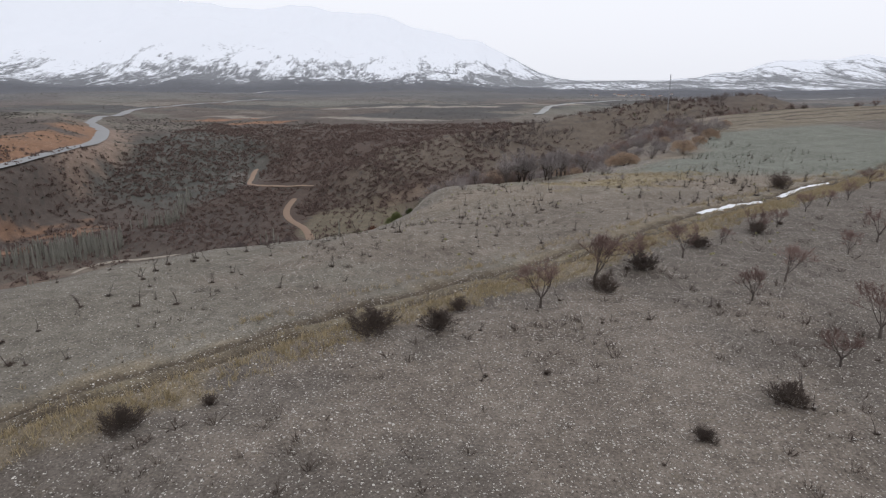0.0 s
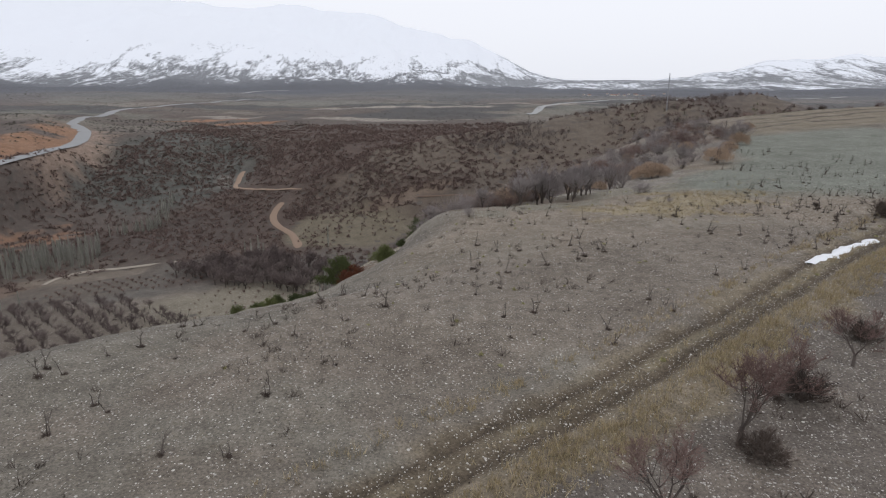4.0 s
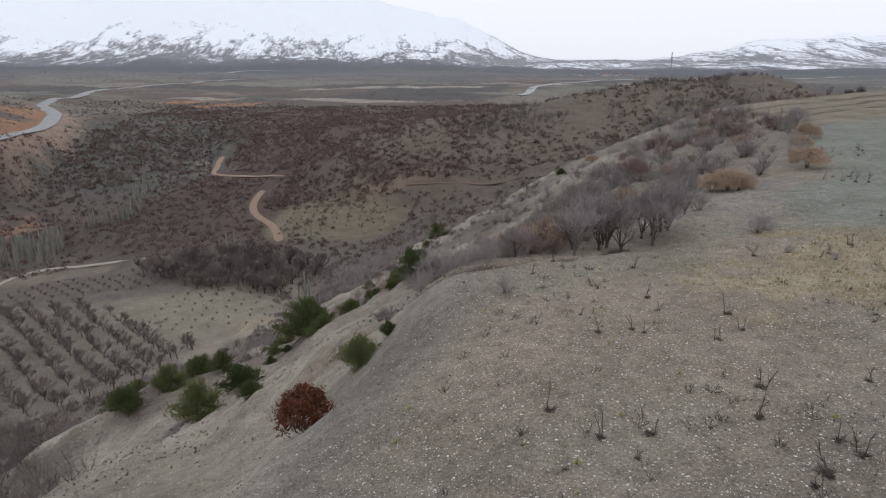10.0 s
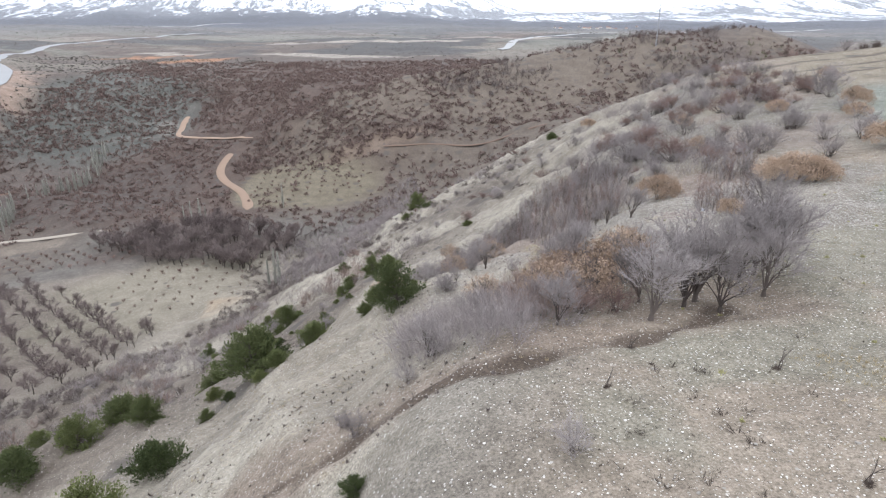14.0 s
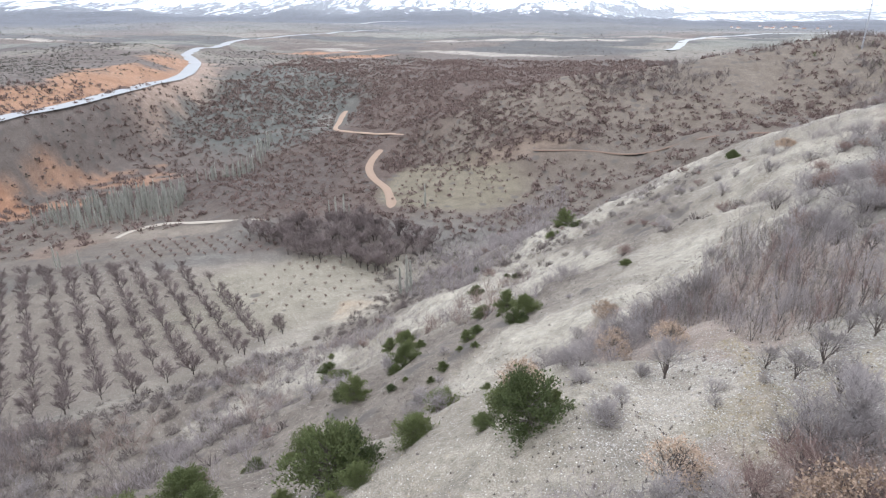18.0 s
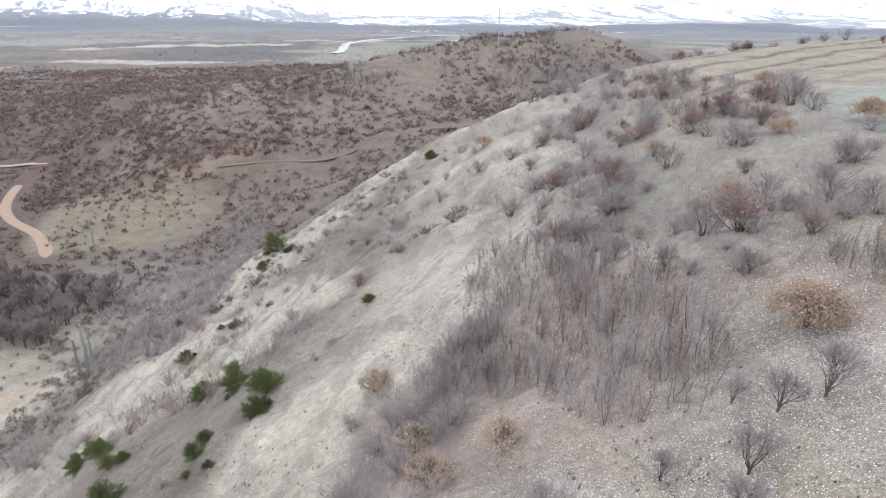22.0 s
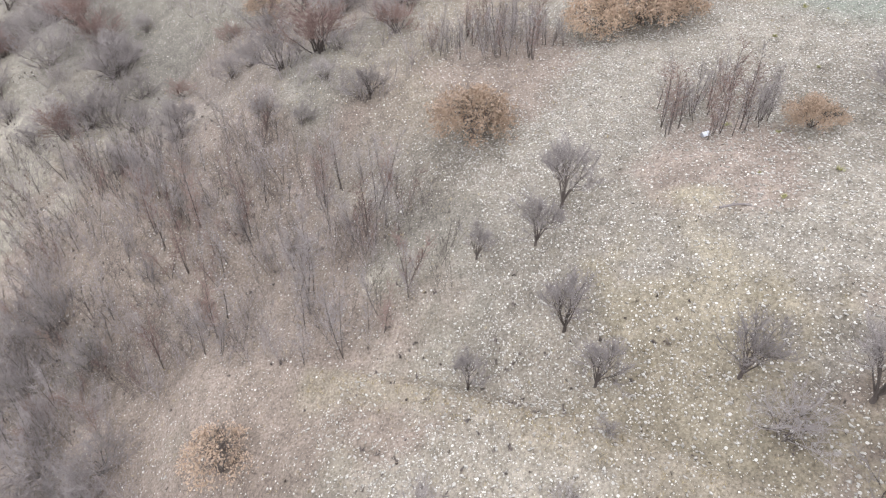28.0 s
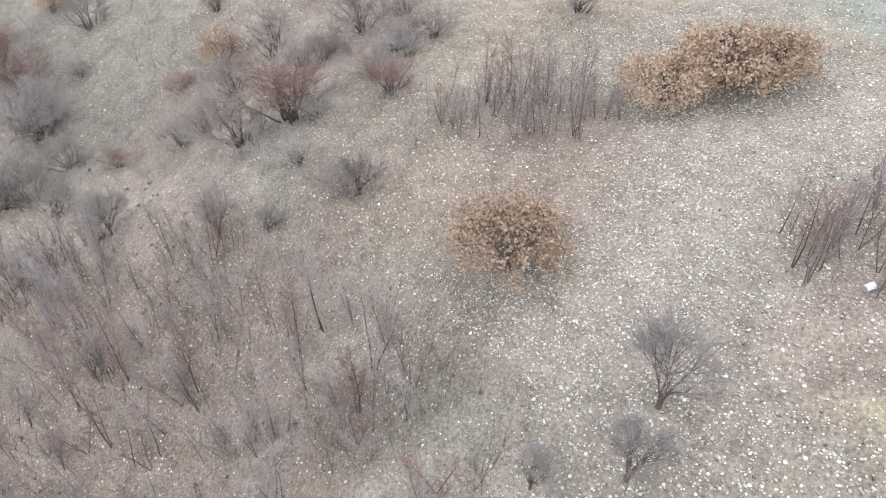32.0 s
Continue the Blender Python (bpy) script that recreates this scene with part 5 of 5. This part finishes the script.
brush("upland_brush", 520, UPLAND_AT, 3.0, 7.0, 83, "dark bushes along the far spur", BRUSH_DARK, 9, 9, 0.02, lambda x, y: ramp(fbm(x, y, 26, 3, 84), -0.2, 0.3))
brush("thicket_stems", 190, THICKET, 2.3, 3.5, 81, "slender dark sapling stems filling the thicket", BARK, 4, 20, 0.0042, None, 0.4)
brush("brink_brush", 95, [(-3, 90.7), (-2.8, 104), (0.8, 107), (3.8, 97.5), (6, 90), (2.2, 87)], 1.4, 2.7, 71, "low grey leafless brush on the brink", BRUSH_GREY, 14, 16, 0.0055)
brush("brink_brush", 55, [(3.5, 90), (3.6, 104), (10, 103), (13.5, 97), (9, 90.5)], 1.6, 3.0, 72, "reddish leafless brush between the oaks", BRUSH_RED, 14, 16, 0.0055)
brush("thicket_brush", 260, THICKET, 1.5, 2.9, 73, "fine leafless twigs filling the sapling thicket", BRUSH_GREY, 8, 16, 0.0048, None, 0.6)
brush("thicket_brush", 130, [(-2, 128), (2, 124), (13, 146), (14, 153), (4, 150), (-3, 136)], 1.6, 3.0, 74, "fine leafless twigs beside the thicket", BRUSH_GREY, 10, 14, 0.0055)
brush("belt_brush", 700, [(24, 128), (34, 131), (62, 158), (100, 250), (60, 270), (24, 190), (25, 150)], 1.0, 2.6, 75, "low leafless scrub on the upper brink", BRUSH_GREY, 9, 10, 0.009, lambda x, y: ramp(fbm(x, y, 8, 3, 77), -0.1, 0.4) * (edge_west(x, y) > -30))
brush("dry_weeds", 620, [(-30, 20), (-18, 24), (24, 60), (44, 76), (34, 86), (20, 88), (6, 84), (-8, 60)], 0.2, 0.6, 76, "dark dry weeds dotted over the turf", TWIG_DARK, 12, 4, 0.035, lambda x, y: 0.1 + ramp(fbm(x, y, 7, 2, 78), 0.0, 0.4), 1.3)
brush("dry_weeds", 650, [(-22, 8), (-12, 18), (10, 38), (50, 70), (60, 60), (30, 8)], 0.25, 0.7, 77, "dark dry weeds dotted over the fallow", TWIG_DARK, 12, 4, 0.035, lambda x, y: 0.1 + ramp(fbm(x, y, 6, 2, 79), 0.0, 0.4), 1.3)

# ---- roads, mast and village ----


def smooth_line(pts, step):
    out = []
    pts = [Vector(p[:2]) for p in pts]
    pts = [2 * pts[0] - pts[1]] + pts + [2 * pts[-1] - pts[-2]]
    for a, b, cc, d in zip(pts, pts[1:], pts[2:], pts[3:]):
        n = max(2, int((cc - b).length / step))
        for k in range(n):
            t = k / n
            out.append(0.5 * ((2 * b) + (cc - a) * t + (2 * a - 5 * b + 4 * cc - d) * t * t + (3 * b - a - 3 * cc + d) * t ** 3))
    return out


def ribbon(name, pts, width, material, label, lift=0.3, step=4.0, kind="structure", ragged=0.0):
    line = smooth_line(pts, step)
    sh = Shape()
    r = random.Random(len(pts))
    level = [ground_z(p.x, p.y) for p in line]
    span = 3 if step > 1 else 0
    level = [sum(level[max(0, k - span):k + span + 1]) / len(level[max(0, k - span):k + span + 1]) for k in range(len(level))]
    for k, p in enumerate(line):
        q = line[min(k + 1, len(line) - 1)] - line[max(k - 1, 0)]
        nrm = Vector((-q.y, q.x)).normalized()
        wide = width * (1 + r.uniform(-ragged, ragged))
        zs = level[k]
        for o, drop in ((-0.8, -0.5), (-0.5, 0.0), (0.0, 0.06), (0.5, 0.0), (0.8, -0.5)):
            sh.v.append(Vector((p.x + nrm.x * o * wide, p.y + nrm.y * o * wide, zs + lift + drop)))
        if k:
            b = len(sh.v) - 10
            for o in range(4):
                sh.f.append((b + o, b + o + 1, b + 6 + o, b + 5 + o))
    return tagged(new(name, sh.mesh(name, material, True)), label, "road", kind=kind)


ribbon("road", ROAD_LINE, 9.5, ASPHALT, "pale worn asphalt road winding over the hills", 0.8)
ribbon("dirt_road", DIRT_LINES[0], 3.8, DIRT, "bare dirt road on the scrub slope", 0.3)
ribbon("dirt_road", DIRT_LINES[1], 3.6, DIRT, "bare dirt road on the scrub slope", 0.3)
ribbon("farm_road", [(-211, 335), (-210.5, 346), (-203, 359), (-187, 363), (-158, 359), (-138, 357)], 2.2, PALE_DIRT, "pale farm road round the upper orchard", 0.35)
ribbon("dirt_road", DIRT_LINES[2], 1.6, BROWN_DIRT, "brown field road in the side valley", 0.25)
ribbon("road", [(150, 1050), (170, 1082), (200, 1200), (256, 1331), (330, 1400), (457, 1485), (700, 1560), (1200, 1700)], 9, ASPHALT, "pale road across the far plain", 0.8, 12)
ribbon("road", [(-640, 1850), (-600, 2050), (-640, 2300), (-560, 2500)], 10, ASPHALT, "pale road towards the mountains", 1.5, 20)

mast = thing("radio_mast", "slender guyed steel radio mast on the upland", "mast")
mast.matrix_basis = pose(205, 577, ground_z(205, 577))
sh = Shape()
for k in range(3):
    a = 2.1 * k
    sh.tube((0.45 * math.cos(a), 0.45 * math.sin(a), -1), (0.45 * math.cos(a), 0.45 * math.sin(a), 32), 0.13, 0.13, 4)
piece("lattice", sh.mesh("lattice", STEEL), mast)
for k in range(10):
    sh = Shape()
    for m in range(3):
        a, b = 2.1 * m, 2.1 * (m + 1)
        sh.tube((0.45 * math.cos(a), 0.45 * math.sin(a), 3 * k), (0.45 * math.cos(b), 0.45 * math.sin(b), 3 * k + 3), 0.04, 0.04, 3)
    piece("brace", sh.mesh("brace", STEEL), mast)


def house(seed):
    r = random.Random(seed)
    ob = thing("village_house", "small plastered house with a red tiled roof", "house", "village houses")
    w, d, h = r.uniform(4, 6), r.uniform(4, 5), r.uniform(3, 5.5)
    wall, roof = Shape(), Shape()
    wall.v += [Vector(p) for p in ((-w, -d, -1), (w, -d, -1), (w, d, -1), (-w, d, -1), (-w, -d, h), (w, -d, h), (w, d, h), (-w, d, h), (-w, 0, h + 2), (w, 0, h + 2))]
    wall.f += [(0, 1, 5, 4), (1, 2, 6, 9, 5), (2, 3, 7, 6), (3, 0, 4, 8, 7)]
    for sgn in (-1, 1):
        k = len(roof.v)
        roof.v += [Vector(p) for p in ((-w - 0.5, sgn * (d + 0.5), h - 0.2), (w + 0.5, sgn * (d + 0.5), h - 0.2), (w + 0.5, 0, h + 2.25), (-w - 0.5, 0, h + 2.25), (-w - 0.5, sgn * (d + 0.5), h), (w + 0.5, sgn * (d + 0.5), h), (w + 0.5, 0, h + 2.5), (-w - 0.5, 0, h + 2.5))]
        roof.f += [(k, k + 1, k + 2, k + 3), (k + 4, k + 5, k + 6, k + 7), (k, k + 1, k + 5, k + 4), (k, k + 3, k + 7, k + 4), (k + 1, k + 2, k + 6, k + 5)]
    piece("wall", wall.mesh("wall", WALL), ob)
    piece("roof", roof.mesh("roof", TILE), ob)
    for x in (-0.5, 0.5):
        win = Shape()
        win.v += [Vector((x * w + o * 0.6, -d - e, q)) for e in (0.0, 0.06) for o, q in ((-1, 1.0), (1, 1.0), (1, 2.3), (-1, 2.3))]
        win.f += [(4, 5, 6, 7), (0, 1, 5, 4), (1, 2, 6, 5), (2, 3, 7, 6), (3, 0, 4, 7)]
        piece("window", win.mesh("window", TWIG_DARK), ob)
    return ob


HOUSES = [house(360 + k) for k in range(4)]
for k in range(22):
    a = rng.random()
    m = spot(430 + 320 * a + rng.gauss(0, 60), 1900 + 320 * a + rng.gauss(0, 90), rng.uniform(0.6, 0.9))
    if k < 4:
        HOUSES[k].matrix_basis = m
    else:
        copy_thing(HOUSES[k % 4], m)

# ---- snow left in the ruts of the cart track ----
ribbon("snow_patch", [(24.6, 57.9), (26.2, 59.0), (29, 61.1), (32, 63.5), (34.5, 65.6)], 0.8, SNOW, "melting snow lying in the cart track", 0.03, 0.5, "stuff", 0.5)
ribbon("snow_patch", [(37, 67.2), (39, 69.2), (42, 71.9), (46, 75.2), (49, 77.6)], 0.5, SNOW, "melting snow lying in the cart track", 0.03, 0.5, "stuff", 0.5)

# ---- stones and grass underfoot ----


def stones(name, count, box, keep, lo, hi, seed, label):
    """Angular stones, half sunk."""
    g = np.random.default_rng(seed)
    x, y = g.uniform(box[0], box[1], count), g.uniform(box[2], box[3], count)
    ok = keep(x, y) > g.random(count)
    x, y = x[ok], y[ok]
    n = len(x)
    size = lo + (hi - lo) * g.random(n) ** 3.0
    form = np.array([(1, 0, 0), (0, 1, 0), (-1, 0, 0), (0, -1, 0), (0, 0, 1), (0, 0, -1), (0.7, 0.6, 0.55), (-0.6, -0.7, 0.5)])
    v = form[None] * (1 + g.normal(0, 0.2, (n, 8, 3))) * np.stack([g.uniform(0.7, 1.4, n), g.uniform(0.6, 1.0, n), g.uniform(0.4, 0.75, n)], -1)[:, None]
    a = g.uniform(0, 2 * np.pi, n)[:, None]
    vx, vy = v[..., 0] * np.cos(a) - v[..., 1] * np.sin(a), v[..., 0] * np.sin(a) + v[..., 1] * np.cos(a)
    v = np.stack([vx, vy, v[..., 2]], -1) * size[:, None, None] + np.stack([x, y, bilinear(x, y) + size * 0.12], -1)[:, None]
    f = np.array([(0, 6, 4), (0, 1, 6), (6, 1, 4), (1, 2, 4), (2, 7, 4), (2, 3, 7), (7, 3, 4), (3, 0, 4), (1, 0, 5), (2, 1, 5), (3, 2, 5), (0, 3, 5)])
    return raw_mesh(name, v.reshape(-1, 3), (f[None] + 8 * np.arange(n)[:, None, None]).reshape(-1, 3), STONE, label, "stones")


def tufts(name, count, box, keep, tall, blades, seed, label, material, width=0.02, flop=0.9):
    g = np.random.default_rng(seed)
    x, y = g.uniform(box[0], box[1], count), g.uniform(box[2], box[3], count)
    ok = keep(x, y) > g.random(count)
    x, y = x[ok], y[ok]
    n = len(x)
    a, t = g.uniform(0, 2 * np.pi, (n, blades)), g.uniform(0.05, flop, (n, blades))
    s = (tall * g.uniform(0.5, 1.2, n))[:, None] * g.uniform(0.6, 1.1, (n, blades))
    foot = np.stack([x, y, bilinear(x, y) - 0.02], -1)[:, None] + np.stack([g.normal(0, 0.25, a.shape) * s, g.normal(0, 0.25, a.shape) * s, 0 * a], -1)
    tip = foot + np.stack([np.cos(a) * np.sin(t), np.sin(a) * np.sin(t), np.cos(t)], -1) * s[..., None]
    b = g.uniform(0, 2 * np.pi, (n, blades))
    side = np.stack([np.cos(b), np.sin(b), 0 * b], -1) * width
    v = np.stack([foot - side, foot + side, tip], 2).reshape(-1, 3)
    return raw_mesh(name, v, np.arange(len(v)).reshape(-1, 3), material, label, "grass")


def east_field(x, y):
    d, _ = along(x, y, TRACK)
    side = x - np.interp(y, TRACK_Y, TRACK_X)
    return np.where((side > 2) & (d > 3.5), 0.4 + 0.6 * ramp(fbm(x, y, 6, 3, 101), -0.3, 0.5), 0.06 * (d > 2))


def rocky(x, y):
    b1, b2 = blob(x, y, 23, 112, 15, 12, 0.4, 0.5), blob(x, y, 9, 117, 9, 7, 0.5, 0.5)
    return np.clip(np.maximum(b1, b2) * (0.45 + 0.55 * ramp(fbm(x, y, 4, 3, 103), -0.4, 0.4)), 0.05, 1)


def verge(x, y):
    d, _ = along(x, y, TRACK)
    side = x - np.interp(y, TRACK_Y, TRACK_X)
    return np.where(side > 0, np.maximum(ramp(d, 1.2, 1.7) * (1 - ramp(d, 2.6, 4.2)), 0.3 * (d < 0.35)), 0.35 * ramp(d, 1.9, 2.4) * (1 - ramp(d, 2.5, 3.4))) * (0.4 + 0.6 * ramp(fbm(x, y, 3, 2, 104), -0.4, 0.3))


stones("fallow_stones", 24000, (-24, 40, 8, 52), east_field, 0.016, 0.066, 11, "pale limestone lumps over the fallow field")
stones("rocky_stones", 70000, (-2, 42, 98, 128), rocky, 0.02, 0.08, 12, "white limestone rubble strewn on the brink")
stones("slope_stones", 16000, (-30, 50, 55, 165), lambda x, y: ramp(along(x, y, TRACK)[0], 1.5, 3.0) * (0.25 + 0.6 * ramp(fbm(x, y, 12, 3, 105), 0.0, 0.6)), 0.02, 0.09, 13, "scattered limestone chips on dry turf")
tufts("verge_grass", 150000, (-24, 60, 8, 90), verge, 0.46, 10, 21, "dry yellow grass on the track's verge", STRAW, 0.014)
tufts("straw_patch", 12000, (8, 44, 66, 98), lambda x, y: 0.85 * blob(x, y, 25, 83, 12, 7, 0.55, 0.5), 0.22, 8, 22, "flattened straw on the plateau", STRAW, 0.016, 1.3)
tufts("turf_tuft", 15000, (-30, 50, 12, 130), lambda x, y: 0.15 + 0.75 * ramp(fbm(x, y, 5, 3, 106), 0.05, 0.6), 0.10, 8, 23, "low dark turf and weeds on the plateau", TWIG_DARK, 0.022, 1.4)
tufts("slope_grass", 9000, (-20, 45, 85, 160), lambda x, y: 0.15 + 0.7 * ramp(fbm(x, y, 7, 3, 107), 0.0, 0.6), 0.16, 8, 24, "sparse dry bunch grass between the stones", STRAW, 0.012, 1.2)

tufts("ledge_grass", 2600, (5, 13, 106, 128), lambda x, y: np.where(x < np.interp(y, [107.7, 109.5, 112.8, 115.7, 119.5, 122.5, 127], [8, 7.7, 9.2, 10.2, 11, 11.7, 11.9]), 1 - ramp(along(x, y, LEDGE)[0], 0.4, 1.8), 0.0), 0.2, 8, 27, "matted straw-coloured grass along the ledge", STRAW, 0.012, 1.3)

# a discarded tin below the smaller stand
tin = thing("tin_can", "discarded pale printed tin on the stones", "can")
tin.matrix_basis = pose(23.6, 114.1, ground_z(23.6, 114.1) + 0.1, 78, 0, 35)
sh = Shape()
sh.tube((0, 0, -0.16), (0, 0, 0.16), 0.11, 0.11, 14)
piece("body", sh.mesh("body", TIN), tin)
for z in (-0.16, 0.16):
    sh = Shape()
    sh.tube((0, 0, z - 0.008), (0, 0, z + 0.008), 0.116, 0.116, 14)
    sh.f.append(tuple(range(14)))
    piece("rim", sh.mesh("rim", STEEL), tin)
tufts("slope_tuft", 30000, (-90, 60, 80, 290), lambda x, y: ramp(edge_west(x, y), -2, 6) * (1 - ramp(edge_west(x, y), 95, 130)) * (0.1 + 0.9 * ramp(fbm(x, y, 11, 4, 108), -0.1, 0.5)), 0.22, 7, 25, "small dark cushions of weed on the pale slope", SCRUB_GREY, 0.05, 1.3)
SPURGE = plain("yellow_spurge", (0.22, 0.20, 0.09), (0.40, 0.38, 0.20), 5, 0.9, "island", 0)
tufts("spurge", 260, (-12, 40, 40, 116), lambda x, y: np.where(edge_west(x, y) < -3, 0.6, 0.0), 0.2, 40, 26, "pale yellow spurge cushions dotted over the turf", SPURGE, 0.03, 1.5)

# a dead branch lying on the rubble
log = thing("fallen_branch", "grey dead branch lying on the stones", "branch")
log.matrix_basis = pose(18.6, 112.7, ground_z(18.6, 112.7) + 0.07, 0, 0, -62)
sh = Shape()
for a, b, ra, rb in (((-0.8, 0, 0), (-0.2, 0.05, 0.05), 0.05, 0.045), ((-0.2, 0.05, 0.05), (0.9, 0, 0.02), 0.045, 0.02)):
    sh.tube(a, b, ra, rb, 6)
piece("stem", sh.mesh("stem", TWIG), log)
for a, b in (((-0.3, 0.04, 0.05), (0.2, 0.5, 0.12)), ((0.2, 0.03, 0.04), (0.6, -0.35, 0.1)), ((-0.6, 0.02, 0.02), (-0.7, 0.4, 0.16))):
    sh = Shape()
    sh.tube(a, b, 0.022, 0.01, 4)
    piece("twig", sh.mesh("twig", TWIG), log)
